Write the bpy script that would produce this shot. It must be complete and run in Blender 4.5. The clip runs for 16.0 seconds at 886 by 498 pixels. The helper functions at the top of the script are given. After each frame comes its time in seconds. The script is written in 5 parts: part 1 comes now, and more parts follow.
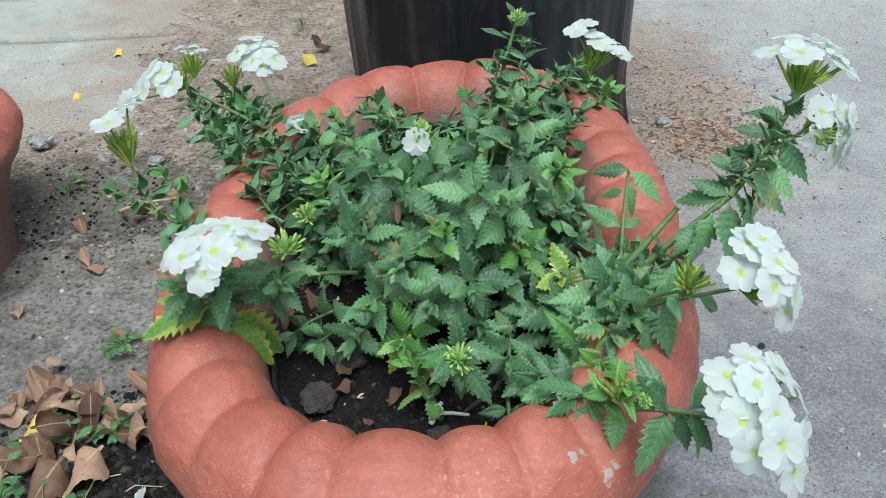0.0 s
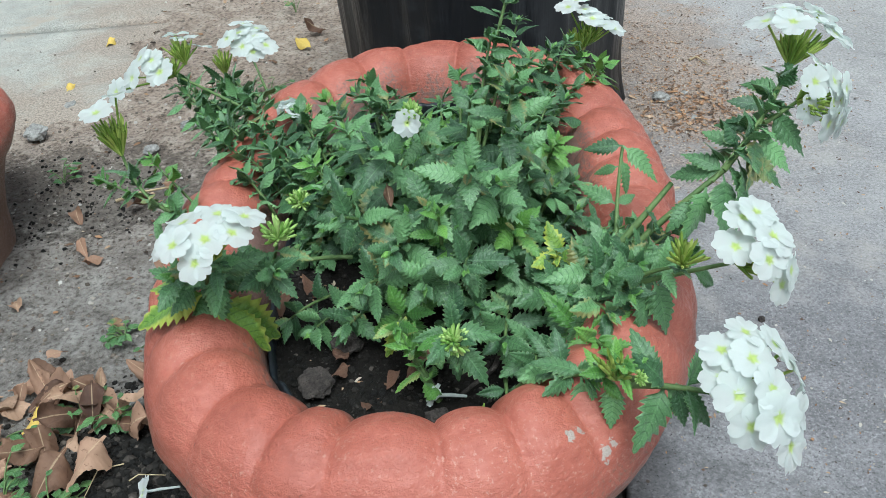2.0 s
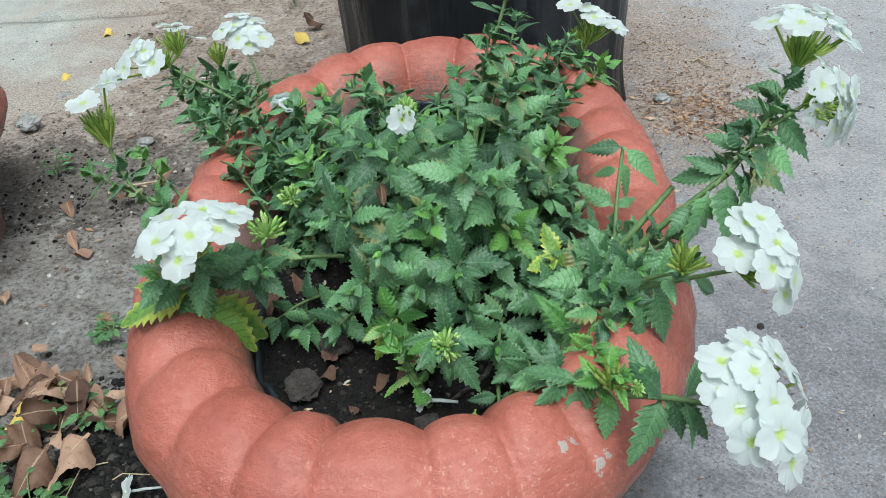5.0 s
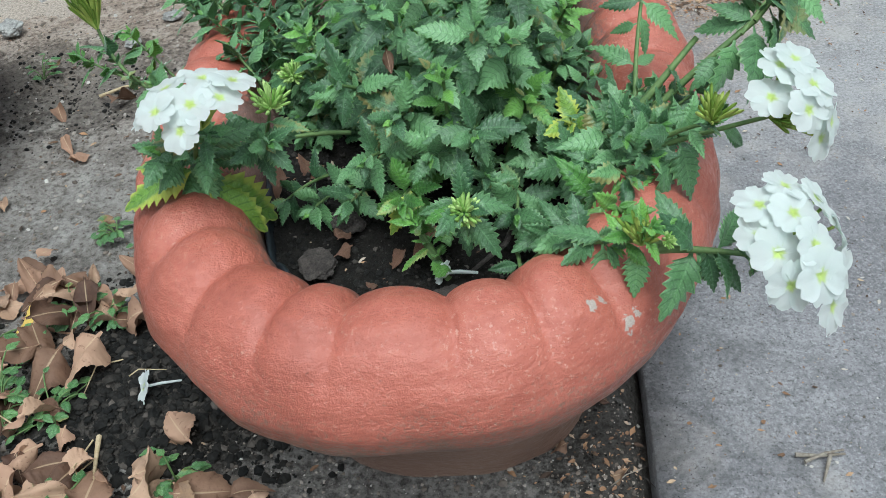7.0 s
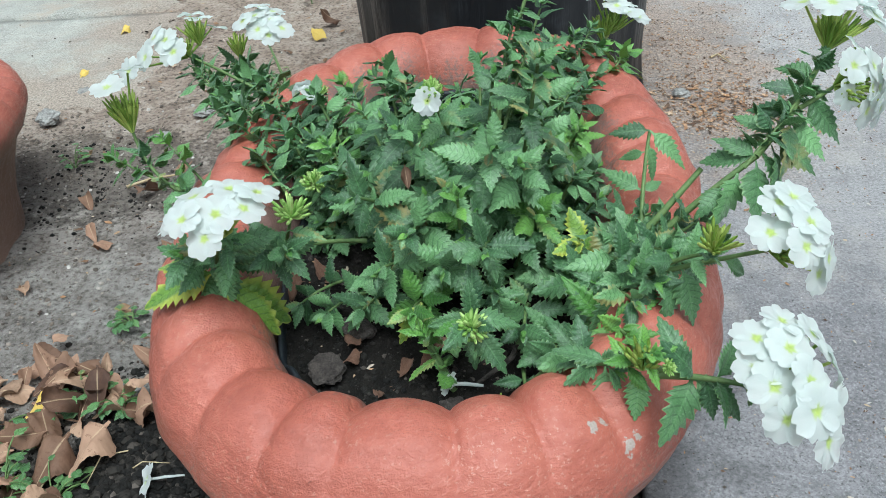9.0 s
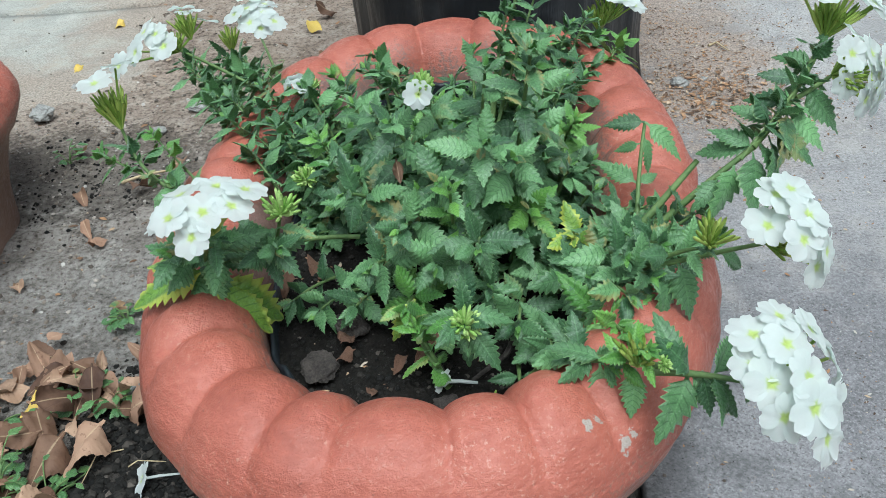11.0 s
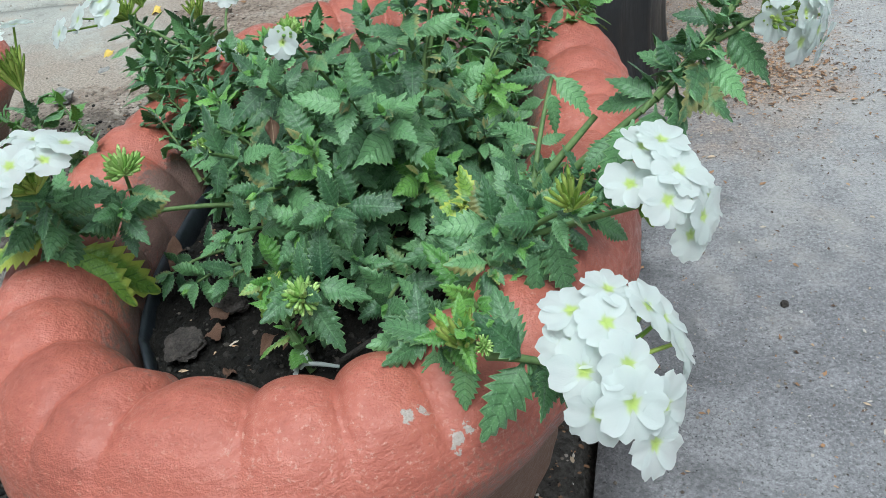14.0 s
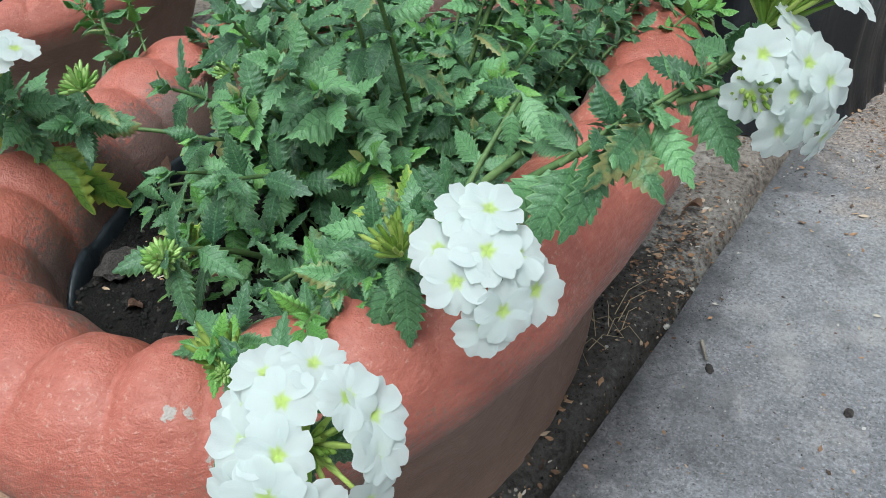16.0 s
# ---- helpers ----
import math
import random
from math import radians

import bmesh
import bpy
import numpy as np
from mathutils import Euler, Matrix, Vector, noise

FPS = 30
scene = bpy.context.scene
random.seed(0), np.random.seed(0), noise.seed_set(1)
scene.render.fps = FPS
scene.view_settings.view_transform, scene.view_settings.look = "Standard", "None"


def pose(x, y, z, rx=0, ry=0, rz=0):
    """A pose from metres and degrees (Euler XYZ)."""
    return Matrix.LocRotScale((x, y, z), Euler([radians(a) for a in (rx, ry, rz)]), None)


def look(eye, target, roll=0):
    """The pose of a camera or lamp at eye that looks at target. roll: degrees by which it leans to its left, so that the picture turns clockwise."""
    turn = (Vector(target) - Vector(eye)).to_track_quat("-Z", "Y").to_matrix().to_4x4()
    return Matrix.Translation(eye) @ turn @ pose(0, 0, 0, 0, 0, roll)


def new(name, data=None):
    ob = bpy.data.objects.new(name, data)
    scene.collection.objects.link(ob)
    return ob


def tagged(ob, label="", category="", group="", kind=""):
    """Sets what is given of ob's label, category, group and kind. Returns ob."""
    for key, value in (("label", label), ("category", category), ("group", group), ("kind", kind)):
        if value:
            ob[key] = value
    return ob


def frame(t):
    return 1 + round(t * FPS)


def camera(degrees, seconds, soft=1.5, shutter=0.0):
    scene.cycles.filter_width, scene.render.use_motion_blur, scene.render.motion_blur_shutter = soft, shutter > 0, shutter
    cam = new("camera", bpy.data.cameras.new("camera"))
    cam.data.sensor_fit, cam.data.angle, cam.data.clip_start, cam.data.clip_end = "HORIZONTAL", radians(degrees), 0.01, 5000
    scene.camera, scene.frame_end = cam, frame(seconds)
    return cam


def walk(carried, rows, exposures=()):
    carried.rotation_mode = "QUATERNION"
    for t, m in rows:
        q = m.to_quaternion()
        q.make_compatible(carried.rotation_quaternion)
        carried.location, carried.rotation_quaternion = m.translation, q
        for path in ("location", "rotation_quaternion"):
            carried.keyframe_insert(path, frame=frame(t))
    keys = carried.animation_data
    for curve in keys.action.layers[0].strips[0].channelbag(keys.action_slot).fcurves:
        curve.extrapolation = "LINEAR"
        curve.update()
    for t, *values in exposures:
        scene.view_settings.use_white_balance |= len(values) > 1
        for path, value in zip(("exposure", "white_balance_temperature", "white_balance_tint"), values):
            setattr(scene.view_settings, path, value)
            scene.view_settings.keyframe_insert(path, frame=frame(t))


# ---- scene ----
cam = camera(56.2, 16.0, 0.75)
PATH = [
    (0, (0.059, 0.006, 0.67), (-0.026, 1.662, -0.447), -2.9),
    (0.5, (0.061, 0.005, 0.661), (-0.024, 1.66, -0.459), -3.6),
    (1, (0.063, 0.013, 0.654), (-0.026, 1.648, -0.494), -4.5),
    (1.5, (0.064, 0.012, 0.664), (-0.03, 1.644, -0.488), -4.7),
    (2, (0.065, 0.009, 0.668), (-0.027, 1.64, -0.486), -4.6),
    (2.5, (0.068, 0.003, 0.66), (-0.017, 1.633, -0.496), -4.4),
    (3, (0.064, 0.009, 0.658), (-0.016, 1.616, -0.531), -4.3),
    (3.5, (0.061, 0.016, 0.664), (-0.018, 1.626, -0.521), -3.5),
    (4, (0.063, 0.016, 0.666), (-0.02, 1.645, -0.49), -3.1),
    (6.3, (0.07, 0.036, 0.65), (-0.023, 1.653, -0.523), -4.0),
    (6.5, (0.065, 0.032, 0.65), (-0.014, 1.631, -0.548), -3.7),
    (7, (0.054, 0.024, 0.625), (-0.041, 1.518, -0.702), -6.2),
    (7.5, (0.047, 0.007, 0.624), (-0.073, 1.438, -0.768), -7.5),
    (8, (0.053, 0.007, 0.641), (-0.067, 1.515, -0.667), -5.7),
    (8.5, (0.055, 0.015, 0.651), (-0.061, 1.623, -0.532), -4.1),
    (8.7, (0.056, 0.017, 0.647), (-0.059, 1.651, -0.502), -3.8),
    (11, (0.063, 0.028, 0.643), (-0.056, 1.648, -0.524), -4.5),
    (11.5, (0.064, 0.03, 0.643), (-0.052, 1.65, -0.523), -4.5),
    (12, (0.068, 0.034, 0.643), (-0.046, 1.655, -0.523), -4.5),
    (12.5, (0.072, 0.035, 0.639), (-0.038, 1.655, -0.53), -4.4),
    (13, (0.077, 0.04, 0.636), (-0.026, 1.664, -0.526), -4.2),
    (13.5, (0.137, 0.061, 0.601), (-0.026, 1.702, -0.532), -5.7),
    (14, (0.197, 0.081, 0.577), (-0.146, 1.681, -0.572), -8.1),
    (14.5, (0.242, 0.107, 0.555), (-0.294, 1.613, -0.647), -9.2),
    (15, (0.301, 0.137, 0.559), (-0.361, 1.565, -0.675), -8.0),
    (15.5, (0.341, 0.169, 0.564), (-0.418, 1.551, -0.666), -5.9),
    (16, (0.358, 0.199, 0.572), (-0.493, 1.531, -0.654), -4.0),
]

walk(cam, [(t, look(eye, target, roll)) for t, eye, target, roll in PATH], [(0.0, 0.40, 5740, -1), (6.5, 0.40, 5740, -1), (7.5, 0.38, 5740, -1), (8.0, 0.60, 5740, -1), (8.5, 0.52, 5740, -1), (11.0, 0.42, 5740, -1), (13.5, 0.40, 5740, -1), (14.5, 0.29, 5740, -1), (15.0, 0.28, 5740, -1), (16.0, 0.40, 5740, -1)])

# ---- sky and sun: a bright overcast day ----
SUN_UP, SUN_TURN = 70.0, 165.0
world = bpy.data.worlds.new("overcast_sky")
scene.world = world
world.use_nodes = True
wn, wl = world.node_tree.nodes, world.node_tree.links
sky = wn.new("ShaderNodeTexSky")
sky.sky_type, sky.sun_disc = "NISHITA", False
sky.sun_elevation, sky.sun_rotation = radians(SUN_UP), radians(SUN_TURN)
sky.dust_density, sky.ozone_density = 5.0, 1.0
cloud = wn.new("ShaderNodeHueSaturation")
cloud.inputs["Saturation"].default_value = 0.22
wl.new(sky.outputs[0], cloud.inputs["Color"])
wl.new(cloud.outputs[0], wn["Background"].inputs["Color"])
wn["Background"].inputs["Strength"].default_value = 0.120
sun = new("sun", bpy.data.lights.new("sun", "SUN"))
sun.data.energy, sun.data.angle, sun.data.color = 2.0, radians(36), (1.0, 0.98, 0.94)
_a, _e = radians(SUN_TURN), radians(SUN_UP)
sun.matrix_world = look((0, 0, 0), (-math.sin(_a) * math.cos(_e), -math.cos(_a) * math.cos(_e), -math.sin(_e)))


# ---- material helpers ----
class Mat:
    """A node material with short calls."""

    def __init__(self, name):
        self.m = bpy.data.materials.new(name)
        self.m.use_nodes = True
        self.t = self.m.node_tree
        self.bsdf = self.t.nodes["Principled BSDF"]

    def link(self, src, node, key):
        if isinstance(src, (int, float, tuple)):
            node.inputs[key].default_value = src
        else:
            self.t.links.new(src, node.inputs[key])

    def math(self, op, a, b=0.0, clamp=False):
        n = self.t.nodes.new("ShaderNodeMath")
        n.operation, n.use_clamp = op, clamp
        self.link(a, n, 0), self.link(b, n, 1)
        return n.outputs[0]

    def step(self, a, lo, hi, to_lo=0.0, to_hi=1.0):
        n = self.t.nodes.new("ShaderNodeMapRange")
        n.interpolation_type = "SMOOTHSTEP"
        for k, v in enumerate((a, lo, hi, to_lo, to_hi)):
            self.link(v, n, k)
        return n.outputs[0]

    def mix(self, f, a, b, mode="MIX"):
        n = self.t.nodes.new("ShaderNodeMix")
        n.data_type, n.blend_type = "RGBA", mode
        a, b = ((*v, 1.0) if isinstance(v, tuple) and len(v) == 3 else v for v in (a, b))
        self.link(f, n, 0), self.link(a, n, 6), self.link(b, n, 7)
        return n.outputs[2]

    def coord(self, kind="Object", scale=None):
        c = self.t.nodes.new("ShaderNodeTexCoord").outputs[kind]
        if scale is None:
            return c
        n = self.t.nodes.new("ShaderNodeMapping")
        self.t.links.new(c, n.inputs[0])
        n.inputs["Scale"].default_value = scale
        return n.outputs[0]

    def place(self):
        return self.t.nodes.new("ShaderNodeNewGeometry").outputs["Position"]

    def xyz(self, v):
        n = self.t.nodes.new("ShaderNodeSeparateXYZ")
        self.link(v, n, 0)
        return n.outputs

    def noise(self, at, scale, detail=4.0, rough=0.6, warp=0.0):
        n = self.t.nodes.new("ShaderNodeTexNoise")
        self.link(at, n, "Vector")
        for key, v in (("Scale", scale), ("Detail", detail), ("Roughness", rough), ("Distortion", warp)):
            n.inputs[key].default_value = v
        return n.outputs["Fac"]

    def cells(self, at, scale, out="Distance"):
        n = self.t.nodes.new("ShaderNodeTexVoronoi")
        self.link(at, n, "Vector")
        n.inputs["Scale"].default_value = scale
        return n.outputs[out]

    def chance(self):
        """A random number, one for each object and each loose island."""
        o = self.t.nodes.new("ShaderNodeObjectInfo").outputs["Random"]
        i = self.t.nodes.new("ShaderNodeNewGeometry").outputs["Random Per Island"]
        return self.math("FRACT", self.math("ADD", o, i))

    def ramp(self, f, *stops):
        n = self.t.nodes.new("ShaderNodeValToRGB")
        el = n.color_ramp.elements
        while len(el) < len(stops):
            el.new(0.5)
        for e, (p, c) in zip(el, stops):
            e.position, e.color = p, (*c, 1.0)
        self.link(f, n, 0)
        return n.outputs[0]

    def relief(self, height, depth, strength=1.0):
        n = self.t.nodes.new("ShaderNodeBump")
        n.inputs["Strength"].default_value, n.inputs["Distance"].default_value = strength, depth
        self.link(height, n, "Height")
        old = self.bsdf.inputs["Normal"].links
        if old:
            self.t.links.new(old[0].from_socket, n.inputs["Normal"])
        self.t.links.new(n.outputs[0], self.bsdf.inputs["Normal"])

    def set(self, color=None, rough=None, **more):
        if color is not None:
            self.link((*color, 1.0) if isinstance(color, tuple) else color, self.bsdf, "Base Color")
        if rough is not None:
            self.link(rough, self.bsdf, "Roughness")
        for k, v in more.items():
            self.link(v, self.bsdf, k.replace("_", " "))
        return self

    def thin(self, color, amount):
        """Lets some light through, as a leaf or a petal does."""
        tr = self.t.nodes.new("ShaderNodeBsdfTranslucent")
        self.link((*color, 1.0) if isinstance(color, tuple) else color, tr, "Color")
        mx = self.t.nodes.new("ShaderNodeMixShader")
        mx.inputs[0].default_value = amount
        self.t.links.new(self.bsdf.outputs[0], mx.inputs[1])
        self.t.links.new(tr.outputs[0], mx.inputs[2])
        self.t.links.new(mx.outputs[0], self.t.nodes["Material Output"].inputs["Surface"])
        return self


# ---- materials ----
def mat_terracotta():
    k = Mat("terracotta_paint")
    at = k.coord("Object")
    z = k.xyz(at)[2]
    brush = k.noise(k.coord("Object", (0.8, 0.8, 2.4)), 120.0, 5.0, 0.65, 0.2)
    broad, grain = k.noise(at, 9.0, 4.0), k.noise(at, 900.0, 2.0)
    paint = k.ramp(k.math("ADD", k.math("MULTIPLY", brush, 0.45), k.math("MULTIPLY", broad, 0.55)),
                   (0.25, (0.235, 0.058, 0.038)), (0.5, (0.37, 0.102, 0.068)), (0.76, (0.490, 0.168, 0.120)))
    dust = k.math("MULTIPLY", k.step(k.noise(at, 330.0, 3.0, 0.7), 0.55, 0.70), k.step(k.noise(at, 14.0, 3.0), 0.40, 0.62))
    paint = k.mix(k.math("MULTIPLY", dust, 0.55), paint, (0.55, 0.33, 0.26))
    pit = k.step(k.noise(at, 210.0, 2.0), 0.70, 0.78)
    paint = k.mix(k.math("MULTIPLY", pit, 0.5), paint, (0.10, 0.04, 0.03))
    # bare cement below the painted rim, with a spattered edge
    edge = k.math("ADD", z, k.math("MULTIPLY", k.math("SUBTRACT", k.noise(at, 22.0, 6.0, 0.75), 0.5), 0.07))
    edge = k.math("ADD", edge, k.math("MULTIPLY", k.math("SUBTRACT", k.noise(at, 420.0, 2.0), 0.5), 0.13))
    bare = k.step(edge, 0.260, 0.214)
    cement = k.ramp(k.math("ADD", k.math("MULTIPLY", grain, 0.5), k.math("MULTIPLY", broad, 0.5)),
                    (0.3, (0.15, 0.080, 0.058)), (0.7, (0.29, 0.185, 0.14)))
    col = k.mix(bare, paint, cement)
    # the inner face is worn and splashed with soil
    px, py, pz = k.xyz(at)
    ring = k.math("ADD", k.math("POWER", k.math("ABSOLUTE", k.math("DIVIDE", px, 0.150)), 2.35), k.math("POWER", k.math("ABSOLUTE", k.math("DIVIDE", py, 0.276)), 2.35))
    ring = k.math("ADD", ring, k.math("MULTIPLY", k.math("SUBTRACT", k.noise(at, 300.0, 3.0, 0.7), 0.5), 0.8))
    ring = k.math("ADD", ring, k.math("MULTIPLY", k.math("SUBTRACT", k.noise(at, 16.0, 3.0), 0.5), 0.7))
    splash = k.math("MULTIPLY", k.step(ring, 1.05, 0.80), k.step(pz, 0.150, 0.19))
    col = k.mix(k.math("MULTIPLY", splash, 0.85), col, k.mix(grain, (0.05, 0.038, 0.034), (0.22, 0.16, 0.14)))
    # two places where the paint is chipped off
    gx, gy, gz = k.xyz(k.place())
    for cx, cy, r in ((0.112, 0.345, 0.0034), (0.118, 0.351, 0.0022), (0.134, 0.346, 0.0030), (0.139, 0.351, 0.0020)):
        ex, ey = k.math("SUBTRACT", gx, cx), k.math("SUBTRACT", gy, cy)
        near = k.math("SQRT", k.math("ADD", k.math("MULTIPLY", ex, ex), k.math("MULTIPLY", ey, ey)))
        near = k.math("ADD", near, k.math("MULTIPLY", k.math("SUBTRACT", k.noise(at, 190.0, 3.0, 0.7), 0.5), 0.012))
        chip = k.math("MULTIPLY", k.step(near, r, r * 0.7), k.step(gz, 0.262, 0.268))
        col = k.mix(chip, col, k.mix(grain, (0.26, 0.21, 0.18), (0.46, 0.40, 0.36)))
    k.set(col, k.step(brush, 0.30, 0.70, 0.58, 0.30), Specular_IOR_Level=0.55)
    k.relief(k.noise(at, 38.0, 3.0, 0.5, 0.2), 0.003, 0.5)
    k.relief(brush, 0.0011, 0.8)
    k.relief(k.step(k.noise(at, 170.0, 3.0, 0.6), 0.60, 0.75), 0.0016, -0.8)
    k.relief(k.noise(at, 420.0, 3.0, 0.7), 0.0011, 0.9)
    k.relief(grain, 0.0004, 0.5)
    return k.m


def mat_leaf(name, dark, light, yellow=0.0):
    """A rough, quilted leaf: dark sunken side veins, a pale midrib and a pale toothed edge."""
    k = Mat(name)
    u, v = k.xyz(k.coord("UV"))[0:2]
    side = k.math("ABSOLUTE", k.math("SUBTRACT", k.math("MULTIPLY", u, 2.0), 1.0))
    lat = k.math("FRACT", k.math("ADD", k.math("SUBTRACT", k.math("MULTIPLY", v, 8.0), k.math("MULTIPLY", side, 1.3)), 0.5))
    lat = k.math("ABSOLUTE", k.math("SUBTRACT", lat, 0.5))
    vein = k.math("MAXIMUM", k.step(lat, 0.16, 0.02), k.step(side, 0.12, 0.03))
    net = k.step(k.cells(k.coord("UV", (14.0, 40.0, 1.0)), 1.0), 0.25, 0.70)
    at = k.place()
    r = k.chance()
    blotch = k.noise(at, 45.0, 4.0)
    col = k.mix(k.math("ADD", k.math("MULTIPLY", k.math("POWER", r, 1.6), 0.75), k.math("MULTIPLY", k.math("SUBTRACT", blotch, 0.3), 0.7)), dark, light)
    col = k.mix(k.math("MULTIPLY", k.step(lat, 0.15, 0.02), 0.70), col, k.mix(1.0, col, (0.32, 0.42, 0.36), "MULTIPLY"))
    col = k.mix(k.math("MULTIPLY", k.step(side, 0.08, 0.02), 0.14), col, tuple(min(1, c * 1.7) for c in light))
    col = k.mix(k.math("MULTIPLY", net, 0.30), col, k.mix(1.0, col, (0.40, 0.48, 0.45), "MULTIPLY"))
    fuzz = k.step(k.noise(at, 900.0, 2.0), 0.56, 0.68)
    col = k.mix(k.math("MULTIPLY", fuzz, 0.20), col, (0.42, 0.55, 0.40))
    col = k.mix(k.math("MULTIPLY", k.step(side, 0.88, 1.0), 0.45), col, (0.30, 0.46, 0.18))
    old = k.math("MULTIPLY", k.step(k.math("FRACT", k.math("MULTIPLY", r, 7.3)), 0.90, 0.97), k.step(k.math("ADD", k.math("MULTIPLY", side, 0.25), k.noise(at, 90.0, 3.0)), 0.55, 0.75))
    col = k.mix(k.math("MULTIPLY", old, 0.7), col, (0.30, 0.24, 0.08))
    if yellow:
        tips = k.math("MULTIPLY", k.step(k.math("ADD", side, k.math("MULTIPLY", blotch, 0.8)), 0.75, 1.25), yellow)
        col = k.mix(tips, col, (0.44, 0.49, 0.08))
    k.set(col, 0.42, Specular_IOR_Level=0.45, Sheen_Weight=0.22, Sheen_Roughness=0.45, Sheen_Tint=(0.80, 0.95, 0.85, 1.0))
    k.relief(vein, 0.0030, -1.0)
    k.relief(net, 0.0014, -0.9)
    k.relief(k.noise(at, 420.0, 3.0), 0.0008, 0.8)
    k.thin(k.mix(0.5, col, (0.16, 0.34, 0.04)), 0.13)
    return k.m


def mat_petal():
    k = Mat("white_petal")
    u, v = k.xyz(k.coord("UV"))[0:2]
    at = k.place()
    streak = k.noise(k.coord("UV", (60, 4, 1)), 1.0, 3.0)
    col = k.mix(k.math("MULTIPLY", streak, 0.5), (0.74, 0.755, 0.745), (0.62, 0.655, 0.645))
    col = k.mix(k.step(v, 0.27, 0.10), col, (0.58, 0.70, 0.16))
    k.set(col, 0.55, Specular_IOR_Level=0.25, Sheen_Weight=0.15)
    k.relief(streak, 0.0005, 0.4)
    k.thin((0.78, 0.86, 0.82), 0.48)
    return k.m


def mat_plain(name, dark, light, scale, rough=0.7, depth=0.001, island=False, fine=6.0, spec=0.4):
    k = Mat(name)
    at = k.coord("Object")
    f = k.math("ADD", k.math("MULTIPLY", k.noise(at, scale, 5.0, 0.65), 0.6), k.math("MULTIPLY", k.noise(at, scale * fine, 3.0), 0.4))
    if island:
        f = k.math("ADD", k.math("MULTIPLY", f, 0.5), k.math("MULTIPLY", k.chance(), 0.5))
    k.set(k.mix(k.step(f, 0.3, 0.7), dark, light), rough, Specular_IOR_Level=spec)
    k.relief(f, depth)
    return k.m


def mat_ground():
    """Trodden sandy earth, darker before the planter, with damp black soil spilt beside it."""
    k = Mat("earth")
    at = k.place()
    x, y = k.xyz(at)[0:2]
    broad, mid, fine, sand = k.noise(at, 3.0, 5.0, 0.6, 0.4), k.noise(at, 22.0, 6.0, 0.7, 0.3), k.noise(at, 130.0, 4.0, 0.7), k.noise(at, 900.0, 2.0)
    f = k.math("ADD", k.math("MULTIPLY", broad, 0.30), k.math("ADD", k.math("MULTIPLY", mid, 0.40), k.math("MULTIPLY", fine, 0.30)))
    near = k.ramp(f, (0.36, (0.045, 0.038, 0.034)), (0.47, (0.19, 0.17, 0.155)), (0.60, (0.37, 0.345, 0.322)))
    far = k.ramp(f, (0.36, (0.10, 0.072, 0.056)), (0.48, (0.32, 0.245, 0.195)), (0.60, (0.52, 0.435, 0.365)))
    col = k.mix(k.step(y, 0.8, 1.5), near, far)
    col = k.mix(k.math("MULTIPLY", k.step(sand, 0.5, 0.75), 0.4), col, (0.42, 0.38, 0.34))
    col = k.mix(k.math("MULTIPLY", k.step(fine, 0.5, 0.32), 0.6), col, (0.06, 0.048, 0.04))

    def ragged_patch(cx, cy, rx, ry, ragged=5.5):
        a = k.math("DIVIDE", k.math("SUBTRACT", x, cx), rx)
        b = k.math("DIVIDE", k.math("SUBTRACT", y, cy), ry)
        d = k.math("ADD", k.math("MULTIPLY", a, a), k.math("MULTIPLY", b, b))
        d = k.math("ADD", d, k.math("MULTIPLY", k.math("SUBTRACT", k.math("ADD", k.math("MULTIPLY", mid, 0.6), k.math("MULTIPLY", fine, 0.4)), 0.5), ragged))
        return k.step(d, 1.4, 0.5)
    # a darker ragged oval of ground round the planter's front foot
    darker = k.math("MULTIPLY", ragged_patch(0.02, 0.38, 0.34, 0.26), 0.72)
    col = k.mix(darker, col, k.mix(k.step(fine, 0.35, 0.65), (0.050, 0.044, 0.040), (0.200, 0.180, 0.165)))
    soil = k.math("MAXIMUM", ragged_patch(-0.265, 0.55, 0.150, 0.125, 3.0), k.math("MULTIPLY", ragged_patch(-0.58, 1.17, 0.22, 0.15, 5.0), 0.6))
    # a long dark strip of ground between the planter and the paving
    soil = k.math("MAXIMUM", soil, k.math("MULTIPLY", ragged_patch(0.17, 0.60, 0.08, 0.38), 0.85))
    col = k.mix(k.math("MULTIPLY", soil, 0.9), col, k.mix(fine, (0.012, 0.010, 0.009), (0.065, 0.055, 0.047)))
    k.set(col, 0.92, Specular_IOR_Level=0.25)
    k.relief(mid, 0.026, 0.9)
    k.relief(fine, 0.007, 1.0)
    k.relief(k.noise(at, 420.0, 4.0, 0.75), 0.0012, 0.8)
    return k.m


